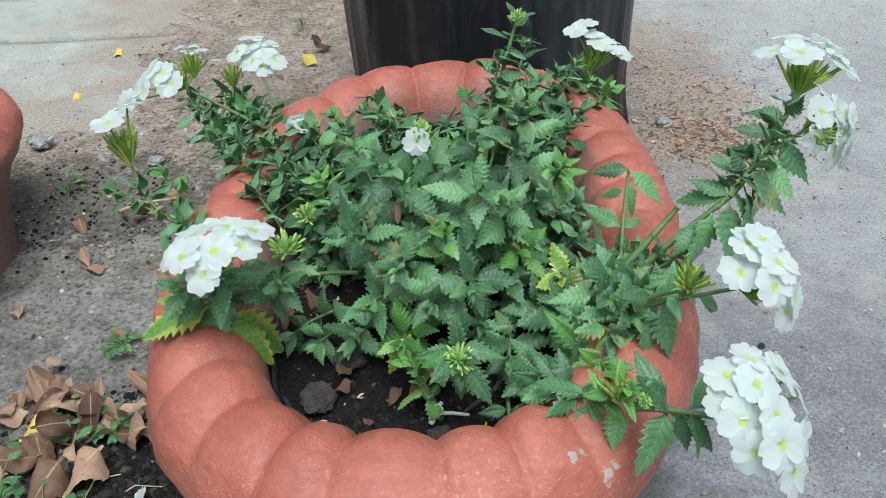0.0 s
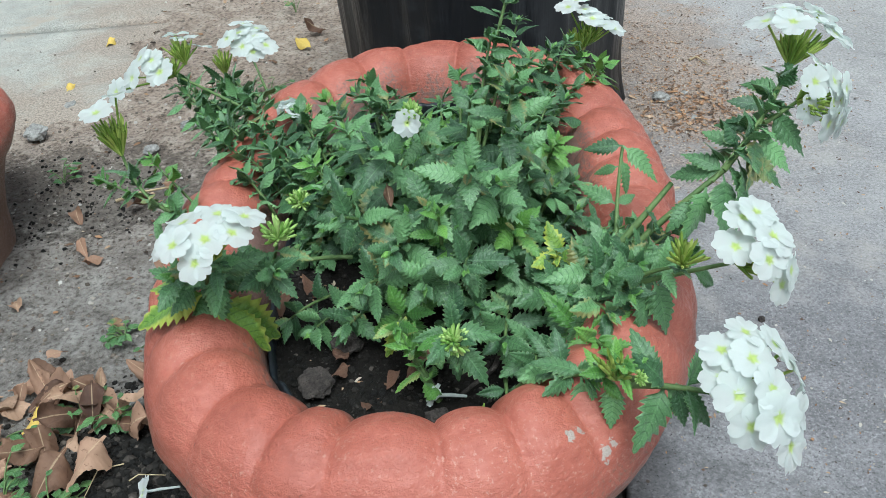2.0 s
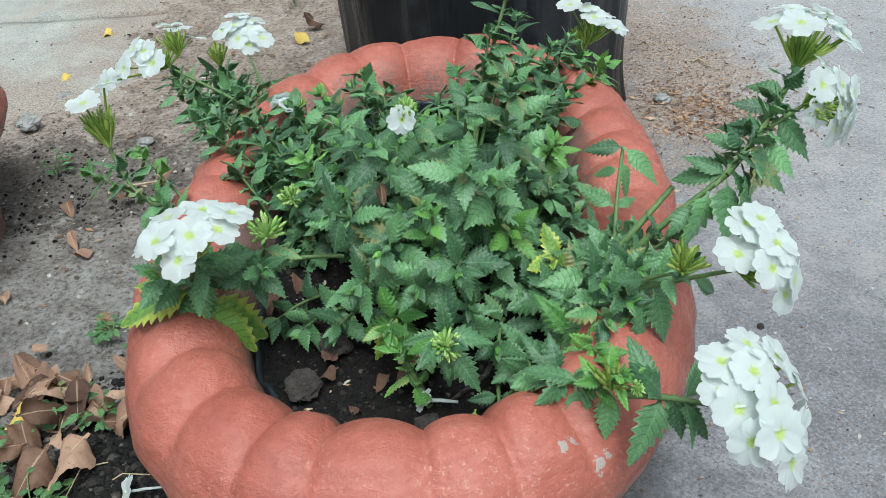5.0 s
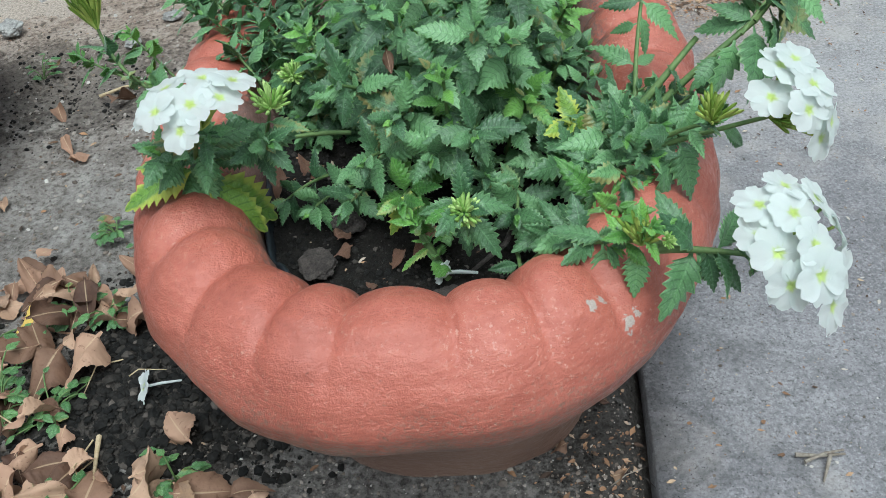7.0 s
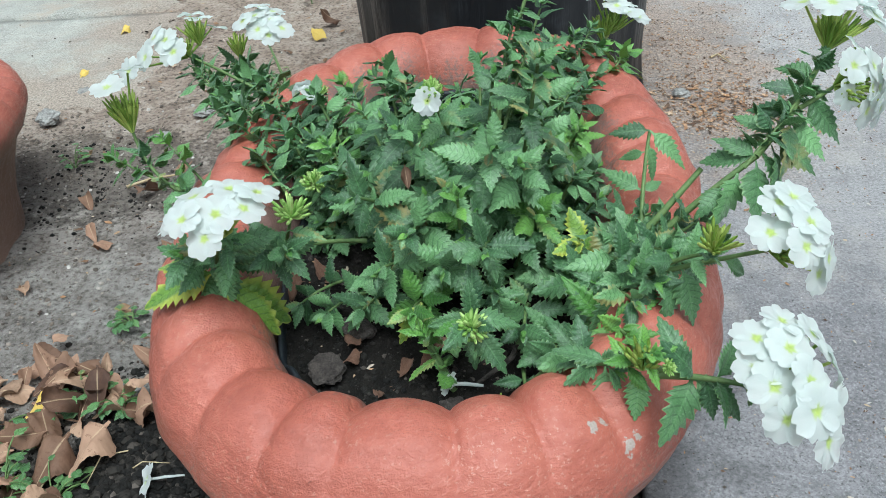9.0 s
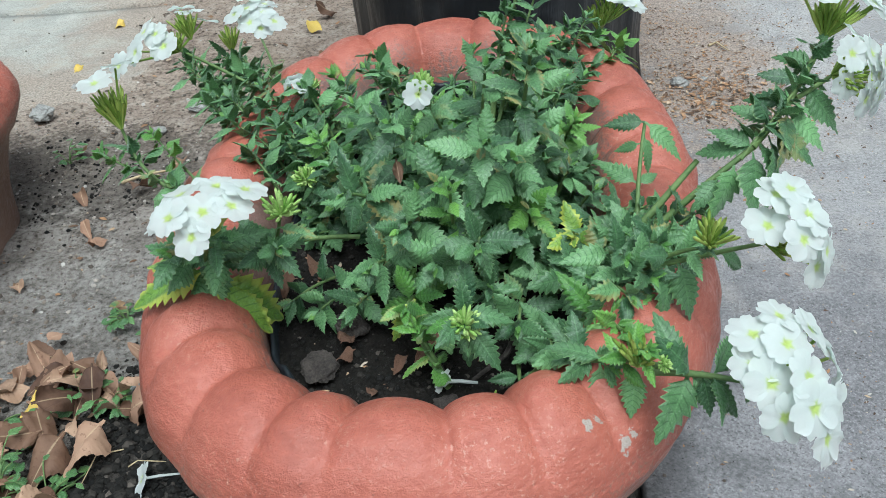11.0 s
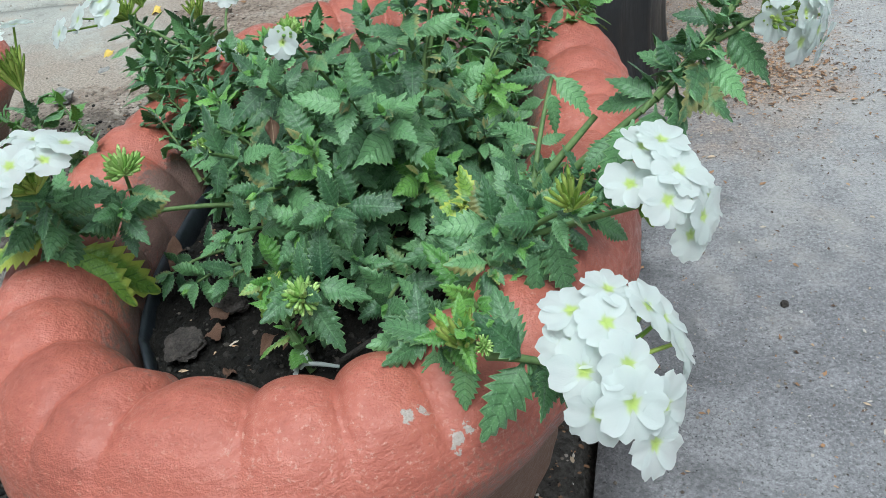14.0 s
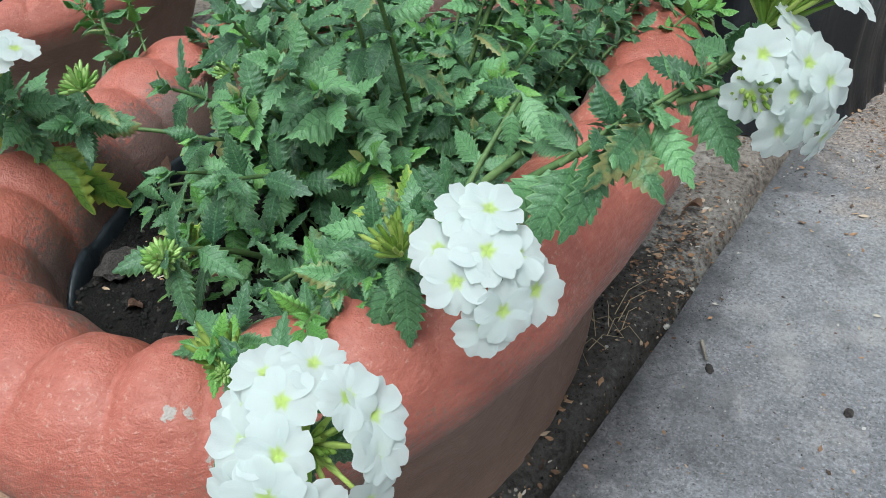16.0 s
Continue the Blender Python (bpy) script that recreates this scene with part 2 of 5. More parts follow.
def mat_concrete(name, low, high, dirt, dirt_amount, edge=False, buried=False):
    k = Mat(name)
    at = k.place()
    broad, mid, fine, sand = k.noise(at, 2.3, 6.0, 0.62, 0.5), k.noise(at, 17.0, 5.0, 0.65), k.noise(at, 220.0, 4.0, 0.75), k.noise(at, 1100.0, 2.0)
    f = k.math("ADD", k.math("MULTIPLY", broad, 0.34), k.math("ADD", k.math("MULTIPLY", mid, 0.24), k.math("MULTIPLY", fine, 0.42)))
    col = k.mix(k.step(f, 0.40, 0.60), low, high)
    col = k.mix(k.math("MULTIPLY", k.step(k.noise(at, 420.0, 3.0, 0.7), 0.52, 0.70), 0.55), col, tuple(min(1, c * 1.45) for c in high))
    col = k.mix(k.math("MULTIPLY", k.step(k.noise(at, 330.0, 3.0, 0.7), 0.55, 0.68), 0.8), col, (0.055, 0.050, 0.048))
    col = k.mix(k.math("MULTIPLY", k.step(k.noise(at, 620.0, 2.0, 0.7), 0.56, 0.70), 0.6), col, (0.09, 0.085, 0.082))
    film = k.step(k.math("ADD", k.math("MULTIPLY", k.noise(at, 2.6, 5.0), 0.6), k.math("MULTIPLY", mid, 0.4)), 0.50, 0.62)
    col = k.mix(k.math("MULTIPLY", film, dirt_amount), col, dirt)
    if buried:
        # earth drifted over the slab's near side
        bx, by = k.xyz(at)[0:2]
        off = k.math("ADD", k.math("ADD", bx, 0.62), k.math("MULTIPLY", k.math("SUBTRACT", by, 1.5), 0.22))
        drift = k.math("MAXIMUM", off, k.math("SUBTRACT", 1.50, by))
        drift = k.math("ADD", drift, k.math("MULTIPLY", k.math("SUBTRACT", k.noise(at, 7.0, 6.0, 0.7, 0.4), 0.5), 0.75))
        col = k.mix(k.math("MULTIPLY", k.step(drift, -0.30, 0.02), 0.9), col, k.mix(k.step(fine, 0.35, 0.65), (0.17, 0.128, 0.10), (0.44, 0.36, 0.295)))
    if edge:
        # a paler, sandier tone that sets in raggedly towards greater y
        dy = k.math("ADD", k.xyz(at)[1], k.math("MULTIPLY", k.math("SUBTRACT", k.noise(at, 2.2, 6.0, 0.68), 0.5), 2.6))
        col = k.mix(k.math("MULTIPLY", k.step(dy, 0.4, 2.3), 0.62), col, k.mix(k.step(fine, 0.3, 0.7), (0.26, 0.245, 0.23), (0.56, 0.535, 0.51)))
        # brown silt washed onto the slab behind the tub
        sx, sy = k.xyz(at)[0:2]
        sa, sb = k.math("DIVIDE", k.math("SUBTRACT", sx, 0.42), 0.17), k.math("DIVIDE", k.math("SUBTRACT", sy, 1.55), 0.42)
        silt = k.math("ADD", k.math("ADD", k.math("MULTIPLY", sa, sa), k.math("MULTIPLY", sb, sb)), k.math("MULTIPLY", k.math("SUBTRACT", k.noise(at, 9.0, 6.0, 0.7), 0.5), 4.5))
        col = k.mix(k.math("MULTIPLY", k.step(silt, 1.8, 0.2), 0.75), col, k.mix(k.step(fine, 0.35, 0.65), (0.15, 0.108, 0.085), (0.42, 0.315, 0.245)))
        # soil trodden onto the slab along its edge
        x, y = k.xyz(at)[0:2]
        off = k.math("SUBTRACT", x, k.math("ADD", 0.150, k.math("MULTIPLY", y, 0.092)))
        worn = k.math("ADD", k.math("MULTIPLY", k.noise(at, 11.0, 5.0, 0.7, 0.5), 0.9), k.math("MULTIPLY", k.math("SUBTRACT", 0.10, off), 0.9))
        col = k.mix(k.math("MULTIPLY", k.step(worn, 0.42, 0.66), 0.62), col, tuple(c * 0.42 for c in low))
    blots = k.math("MULTIPLY", k.step(k.noise(at, 9.0, 5.0, 0.7, 0.4), 0.54, 0.66), k.step(fine, 0.35, 0.6))
    col = k.mix(k.math("MULTIPLY", blots, 0.30), col, tuple(c * 0.38 for c in low))
    k.set(col, 0.75, Specular_IOR_Level=0.5)
    k.relief(mid, 0.004, 0.5)
    k.relief(fine, 0.0020, 1.0)
    k.relief(sand, 0.0008, 0.8)
    return k.m


def mat_dry():
    k = Mat("dry_leaf_brown")
    at, r = k.place(), k.chance()
    f = k.math("ADD", k.math("MULTIPLY", r, 0.75), k.math("MULTIPLY", k.noise(at, 60.0, 4.0), 0.25))
    col = k.ramp(f, (0.12, (0.075, 0.040, 0.028)), (0.32, (0.20, 0.115, 0.075)), (0.52, (0.36, 0.215, 0.145)), (0.70, (0.46, 0.300, 0.205)), (0.80, (0.24, 0.155, 0.105)), (0.95, (0.55, 0.36, 0.19)))
    u, v = k.xyz(k.coord("UV"))[0:2]
    side = k.math("ABSOLUTE", k.math("SUBTRACT", k.math("MULTIPLY", u, 2.0), 1.0))
    col = k.mix(k.math("MULTIPLY", k.step(side, 0.07, 0.02), 0.5), col, (0.55, 0.42, 0.27))
    col = k.mix(k.math("MULTIPLY", k.step(k.noise(at, 170.0, 3.0), 0.58, 0.7), 0.55), col, (0.10, 0.05, 0.03))
    k.set(col, 0.7, Specular_IOR_Level=0.3)
    k.relief(k.noise(at, 200.0, 4.0), 0.001, 0.8)
    k.thin(col, 0.12)
    return k.m


def mat_crumbs(name, *stops):
    k = Mat(name)
    col = k.ramp(k.chance(), *stops)
    col = k.mix(k.math("MULTIPLY", k.noise(k.place(), 400.0, 3.0), 0.5), col, k.mix(1.0, col, (0.4, 0.36, 0.34), "MULTIPLY"))
    k.set(col, 0.85, Specular_IOR_Level=0.3)
    k.relief(k.noise(k.place(), 500.0, 3.0), 0.0006, 0.7)
    return k.m


def mat_sack():
    k = Mat("black_plastic")
    at = k.coord("Object")
    fold = k.noise(k.coord("Object", (9.0, 9.0, 0.9)), 3.0, 4.0, 0.55, 0.8)
    k.set(k.mix(k.step(k.noise(at, 30.0, 5.0), 0.5, 0.75), (0.009, 0.010, 0.012), (0.024, 0.026, 0.030)), k.step(fold, 0.3, 0.7, 0.28, 0.45), Specular_IOR_Level=0.5)
    k.relief(fold, 0.012, 0.4)
    k.relief(k.noise(at, 90.0, 3.0), 0.002, 0.3)
    return k.m


TERRACOTTA = mat_terracotta()
LEAF = mat_leaf("leaf_green", (0.019, 0.068, 0.027), (0.205, 0.400, 0.158))
LEAF_BRIGHT = mat_leaf("young_leaf_green", (0.055, 0.180, 0.030), (0.21, 0.42, 0.075))
LEAF_YELLOW = mat_leaf("yellowing_leaf", (0.12, 0.25, 0.035), (0.27, 0.42, 0.06), 0.9)
PETAL = mat_petal()
STEM = mat_plain("stem_green", (0.07, 0.13, 0.04), (0.15, 0.22, 0.075), 60.0, 0.6, 0.0005)
BUD = mat_plain("bud_green", (0.24, 0.42, 0.09), (0.50, 0.66, 0.24), 90.0, 0.55, 0.0006, True)
CALYX = mat_plain("calyx_green", (0.17, 0.27, 0.04), (0.38, 0.46, 0.11), 120.0, 0.55, 0.0005, True)
SOIL = mat_plain("potting_soil", (0.004, 0.0035, 0.003), (0.017, 0.0145, 0.0125), 60.0, 0.95, 0.006, False, 7.0, 0.2)
LINER = mat_plain("liner_plastic", (0.008, 0.010, 0.013), (0.024, 0.029, 0.036), 40.0, 0.42, 0.001)
EARTH = mat_ground()
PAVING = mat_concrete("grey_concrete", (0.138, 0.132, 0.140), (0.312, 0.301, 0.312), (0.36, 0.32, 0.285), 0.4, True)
OLD_PAVING = mat_concrete("pale_concrete", (0.270, 0.262, 0.234), (0.48, 0.472, 0.425), (0.36, 0.295, 0.235), 0.85, False, True)
DRY = mat_dry()
CRUMB = mat_crumbs("litter", (0.0, (0.05, 0.035, 0.028)), (0.35, (0.22, 0.13, 0.08)), (0.6, (0.42, 0.24, 0.13)), (0.8, (0.50, 0.38, 0.26)), (1.0, (0.55, 0.52, 0.48)))
GRAVEL = mat_crumbs("earth_crumbs", (0.0, (0.10, 0.082, 0.070)), (0.5, (0.26, 0.215, 0.18)), (0.85, (0.42, 0.37, 0.325)), (1.0, (0.60, 0.57, 0.53)))
SOOT = mat_crumbs("soil_crumbs", (0.0, (0.003, 0.0028, 0.0026)), (0.75, (0.016, 0.014, 0.012)), (0.93, (0.05, 0.043, 0.037)), (1.0, (0.13, 0.11, 0.095)))
BARK = mat_plain("bark", (0.016, 0.013, 0.012), (0.085, 0.070, 0.062), 110.0, 0.9, 0.006)
TWIG = mat_plain("grey_twig", (0.14, 0.115, 0.09), (0.34, 0.30, 0.25), 70.0, 0.8, 0.0006)
ORANGE = mat_crumbs("orange_chips", (0.0, (0.07, 0.048, 0.037)), (0.3, (0.24, 0.14, 0.085)), (0.75, (0.46, 0.27, 0.15)), (1.0, (0.54, 0.42, 0.31)))
STRAW = mat_plain("straw", (0.30, 0.22, 0.12), (0.52, 0.42, 0.27), 70.0, 0.75, 0.0005)
SACK = mat_sack()


# ---- mesh helpers ----
def mesh_of(name, verts, faces, mats, uvs=None, slots=None, smooth=True):
    me = bpy.data.meshes.new(name)
    me.from_pydata([tuple(map(float, v)) for v in verts], [], [tuple(map(int, f)) for f in faces])
    for m in mats:
        me.materials.append(m)
    if uvs is not None:
        layer = me.uv_layers.new(name="UVMap")
        idx = np.zeros(len(me.loops), dtype=np.int32)
        me.loops.foreach_get("vertex_index", idx)
        layer.data.foreach_set("uv", np.asarray(uvs, dtype=np.float32)[idx].ravel())
    if slots is not None:
        me.polygons.foreach_set("material_index", np.asarray(slots, dtype=np.int32))
    me.polygons.foreach_set("use_smooth", [smooth] * len(me.polygons))
    me.update()
    return me


def part(name, me, parent, m=None, label=""):
    """A mesh as one object under a thing or a part; m is its pose in the world."""
    ob = new(name, me)
    ob.parent = parent
    if m is not None:
        ob.matrix_world = m
        ob.matrix_parent_inverse = Matrix()
        ob.matrix_basis = world_of(parent).inverted() @ m
    return tagged(ob, label) if label else ob


def world_of(ob):
    m = ob.matrix_basis.copy()
    while ob.parent:
        ob = ob.parent
        m = ob.matrix_basis @ m
    return m


def grid_faces(rows, cols, wrap=False):
    out = []
    for i in range(rows - 1):
        for j in range(cols if wrap else cols - 1):
            k = (j + 1) % cols
            out.append((i * cols + j, i * cols + k, (i + 1) * cols + k, (i + 1) * cols + j))
    return out


def tube(points, radii, sides=6):
    """Vertices and faces of a tapered tube along points, closed at the ends."""
    pts = [Vector(p) for p in points]
    verts, ref = [], Vector((0.31, 0.17, 0.93))
    for i, p in enumerate(pts):
        t = (pts[min(i + 1, len(pts) - 1)] - pts[max(i - 1, 0)]).normalized()
        a = t.cross(ref).normalized()
        b = t.cross(a)
        for j in range(sides):
            w = 2 * math.pi * j / sides
            verts.append(p + radii[i] * (a * math.cos(w) + b * math.sin(w)))
    faces = grid_faces(len(pts), sides, True)
    faces.append(tuple(range(sides)))
    faces.append(tuple(reversed(range((len(pts) - 1) * sides, len(pts) * sides))))
    return verts, faces


def bezier(a, b, c, n):
    a, b, c = Vector(a), Vector(b), Vector(c)
    return [a * (1 - t) ** 2 + b * 2 * t * (1 - t) + c * t * t for t in (i / (n - 1) for i in range(n))]


def merged(pieces):
    verts, faces = [], []
    for v, f in pieces:
        o = len(verts)
        verts += list(v)
        faces += [tuple(i + o for i in g) for g in f]
    return verts, faces


def facing(at, along, normal, size=1.0):
    """A pose whose y runs along and whose z is as near to normal as can be."""
    y = Vector(along).normalized()
    z = Vector(normal) - y * Vector(normal).dot(y)
    z = z.normalized() if z.length > 1e-5 else y.orthogonal().normalized()
    x = y.cross(z)
    m = Matrix((x, y, z)).transposed().to_4x4()
    return Matrix.Translation(at) @ m @ Matrix.Scale(size, 4)


def lump(rng, size, flat=0.6, cuts=1):
    """A small angular stone or crumb."""
    bm = bmesh.new()
    bmesh.ops.create_icosphere(bm, subdivisions=cuts, radius=size)
    for v in bm.verts:
        v.co *= 1 + rng.uniform(-0.3, 0.3)
        v.co.z *= flat
    out = [v.co.copy() for v in bm.verts], [tuple(v.index for v in f.verts) for f in bm.faces]
    bm.free()
    return out


# ---- the ground ----
def edge_x(y):
    """The straight edge of the paving beside the planter."""
    return 0.150 + 0.092 * y


def smooth01(v):
    v = min(1.0, max(0.0, v))
    return v * v * (3 - 2 * v)


def ground_height(x, y):
    p = Vector((x, y, 0.0))
    h = 0.007 * noise.noise(p * 5) + 0.005 * noise.noise(p * 17) + 0.003 * noise.noise(p * 43)
    heap = math.exp(-(((x + 0.29) / 0.12) ** 2 + ((y - 0.53) / 0.12) ** 2))
    h += heap * (0.014 + 0.014 * noise.noise(p * 30 + Vector((3, 1, 0))) + 0.008 * noise.noise(p * 62))
    h += 0.006 * smooth01((y - 1.0) / 0.5)
    if x > edge_x(y) - 0.04:
        h = h * (1 - smooth01((x - edge_x(y) + 0.04) / 0.04)) - 0.020 * smooth01((x - edge_x(y) + 0.03) / 0.03) - 0.022 * smooth01((x - edge_x(y) + 0.012) / 0.010)
    into = min(-0.62 - 0.22 * max(0.0, min(y, 2.4) - 1.5) - x + 0.07 * noise.noise(p * 4), y - 1.44 + 0.10 * noise.noise(p * 3)) + 0.05 * noise.noise(p * 11)
    if into > -0.15:
        h -= 0.022 * smooth01((into + 0.15) / 0.35)
    far = max(abs(x) - 1.6, abs(y - 1.4) - 2.0)
    return h if far < 0 else -0.03


def build_ground():
    xs = [-80, -25, -8, -3, *np.linspace(-1.6, 1.6, 230), 3, 8, 25, 80]
    ys = [-80, -25, -8, -3, *np.linspace(-0.6, 3.4, 280), 6, 12, 30, 80]
    verts = [(x, y, ground_height(x, y)) for y in ys for x in xs]
    ob = new("ground", mesh_of("ground", verts, grid_faces(len(ys), len(xs)), [EARTH]))
    tagged(ob, "trodden sandy brown earth with damp black soil patches", "ground", kind="structure")


def slab(name, label, corners, top, thick, mat, step=0.03, worn=0.0022):
    """A concrete slab over four corners, slightly uneven and worn round its edges."""
    a, b, c, d = (Vector((*p, 0)) for p in corners)
    n = max(4, int((b - a).length / step))
    m = max(4, int((d - a).length / step))
    n, m = min(n, 90), min(m, 90)
    verts = []
    for j in range(m + 1):
        for i in range(n + 1):
            s, t = i / n, j / m
            p = (a * (1 - s) + b * s) * (1 - t) + (d * (1 - s) + c * s) * t
            e = min(i, n - i, j, m - j)
            z = top + 0.0015 * noise.noise(p * 9) - (0.003 if e == 0 else 0.0)
            if e == 0:
                p = p + Vector((noise.noise(p * 30), noise.noise(p * 30 + Vector((9, 9, 9))), 0)) * worn + Vector((0, noise.noise(p * 5) * worn * 2, 0)) * (worn > 0.005)
            verts.append((p.x, p.y, z))
    faces = grid_faces(m + 1, n + 1)
    rim = [*range(n + 1), *[j * (n + 1) + n for j in range(1, m + 1)], *[m * (n + 1) + i for i in range(n - 1, -1, -1)], *[j * (n + 1) for j in range(m - 1, 0, -1)]]
    o = len(verts)
    verts += [(verts[i][0], verts[i][1], top - thick) for i in rim]
    for i in range(len(rim)):
        k = (i + 1) % len(rim)
        faces.append((rim[i], o + i, o + k, rim[k]))
    ob = new(name, mesh_of(name, verts, faces, [mat]))
    return tagged(ob, label, "pavement", kind="structure")


build_ground()
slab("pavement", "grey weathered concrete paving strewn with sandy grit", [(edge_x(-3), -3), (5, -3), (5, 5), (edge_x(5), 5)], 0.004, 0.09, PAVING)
for lo, hi in ((1.30, 1.955), (1.972, 2.33), (2.345, 5.0)):
    slab("pavement", "pale cracked concrete slab half covered with earth", [(-5, lo - 0.35), (-0.30, lo + 0.05), (-0.30, hi + 0.05), (-5, hi - 0.35)], 0.000, 0.07, OLD_PAVING, 0.03, 0.009)

# ---- the planter ----
POT = pose(0.017, 0.645, 0.0, 0, 0, -2.5)
HALF_X, HALF_Y, POWER = 0.226, 0.352, 2.35
# the seams between the lobes of the rim, in degrees round the plan
SEAMS = [-145, -136, -125, -111.5, -100, -80.5, -67, -56, -44, -33, -23, -13, -3.5, 6, 15, 25, 36, 50, 66, 84, 104.5, 121, 136, 149, 160, 170, 179, 188, 197, 206, 215]


def oval(w, da, db):
    """A point of the planter's rounded-oblong plan at the angle w, drawn in by da and db."""
    c, s = math.cos(w), math.sin(w)
    q = POWER + 0.55 * min(1.0, max(0.0, (-da - 0.055) / 0.045)) * (s < 0)
    k = (abs(c) ** q + abs(s) ** q) ** (-1 / q)
    return (HALF_X + da) * c * k, (HALF_Y + db) * s * k


# (inset across, inset along, height, how strongly the lobes show)
POT_PROFILE = [(-0.074, -0.138, -0.012, 0), (-0.073, -0.137, 0.02, 0), (-0.070, -0.128, 0.06, 0), (-0.063, -0.110, 0.10, 0), (-0.054, -0.086, 0.140, 0),
               (-0.045, -0.060, 0.170, 0.0), (-0.032, -0.034, 0.192, 0.0), (-0.016, -0.016, 0.210, 0.03), (-0.005, -0.005, 0.230, 0.03), (0.0, 0.0, 0.250, 0.07),
               (-0.005, -0.005, 0.273, 0.32), (-0.017, -0.017, 0.291, 0.62), (-0.035, -0.035, 0.302, 0.82), (-0.054, -0.054, 0.304, 1), (-0.073, -0.073, 0.296, 1),
               (-0.088, -0.088, 0.279, 1), (-0.096, -0.096, 0.257, 0.8), (-0.098, -0.098, 0.225, 0.3), (-0.096, -0.096, 0.15, 0)]


def build_pot_mesh(seed):
    turns, verts, uvs = 560, [], []
    prof = []
    for a, b in zip(POT_PROFILE, POT_PROFILE[1:]):
        prof += [tuple(p + (q - p) * t for p, q in zip(a, b)) for t in (0.0, 0.34, 0.67)]
    prof.append(POT_PROFILE[-1])
    for da, db, z, weight in prof:
        for j in range(turns):
            w = 2 * math.pi * j / turns
            x, y = oval(w, da, db)
            deg = (math.degrees(w) + 145) % 360 - 145
            number = max(q for q in range(len(SEAMS) - 1) if SEAMS[q] <= deg + 1e-6)
            share = (deg - SEAMS[number]) / (SEAMS[number + 1] - SEAMS[number])
            bulge = math.sin(math.pi * share) ** 0.62
            bulge *= 0.92 + 0.16 * noise.noise(Vector((number * 3.7, seed, 0.5)))
            cx, cy = oval(w, -0.050, -0.050)
            pull = (1 - bulge) * 0.165 * weight
            zc = 0.236
            x, y, zz = x + (cx - x) * pull, y + (cy - y) * pull, z + (zc - z) * pull
            q = Vector((x, y, zz + seed))
            r = 0.0045 * noise.noise(q * 14) + 0.0016 * noise.noise(q * 36) + 0.0006 * noise.noise(q * 90)
            ln = math.hypot(x, y)
            verts.append((x + r * x / ln, y + r * y / ln, zz + r * weight))
            uvs.append((j / turns, (z + abs(da)) * 2))
    return mesh_of("body", verts, grid_faces(len(prof), turns, True), [TERRACOTTA], uvs)


def build_liner():
    turns, verts = 220, []
    for d, z in ((-0.0985, 0.17), (-0.0985, 0.238), (-0.0990, 0.249), (-0.1010, 0.2505), (-0.1035, 0.247), (-0.1045, 0.235), (-0.1050, 0.17)):
        for j in range(turns):
            w = 2 * math.pi * j / turns
            k = noise.noise(Vector((math.cos(w) * 4, math.sin(w) * 4, 7.0))) + 0.4 * noise.noise(Vector((math.cos(w) * 13, math.sin(w) * 13, 2.0)))
            x, y = oval(w, d - 0.004 * k, d - 0.004 * k)
            sink = 0.022 * max(0.0, math.cos(w)) + 0.018 * max(0.0, -math.sin(w)) ** 2
            verts.append((x, y, z + (z > 0.2) * (0.009 * k - sink)))
    return mesh_of("liner", verts, grid_faces(7, turns, True), [LINER])


def soil_height(x, y):
    p = Vector((x, y, 2.0))
    return 0.230 + 0.012 * noise.noise(p * 14) + 0.006 * noise.noise(p * 45) + 0.003 * noise.noise(p * 120)


def build_planter(name, m, seed, label):
    pot = new(name)
    pot.matrix_basis = m
    tagged(pot, label, "planter")
    part("body", build_pot_mesh(seed), pot, m)
    part("liner", build_liner(), pot, m, "black plastic liner showing inside the rim")
    verts, rings = [], 60
    for i in range(rings + 1):
        for j in range(200):
            w = 2 * math.pi * j / 200
            x, y = oval(w, -0.101, -0.101)
            x, y = x * i / rings, y * i / rings
            verts.append((x, y, soil_height(x + seed, y)))
    part("soil", mesh_of("soil", verts, grid_faces(rings + 1, 200, True), [SOIL]), pot, m, "dark moist potting soil")
    return pot


planter = build_planter("planter", POT, 0.0, "oblong terracotta-painted concrete planter with a scalloped rim, on earth")
build_planter("planter", pose(-0.730, 0.955, 0.0, 0, 0, 4) @ Matrix.Scale(0.70, 4), 5.0, "second terracotta-painted concrete planter with a scalloped rim")


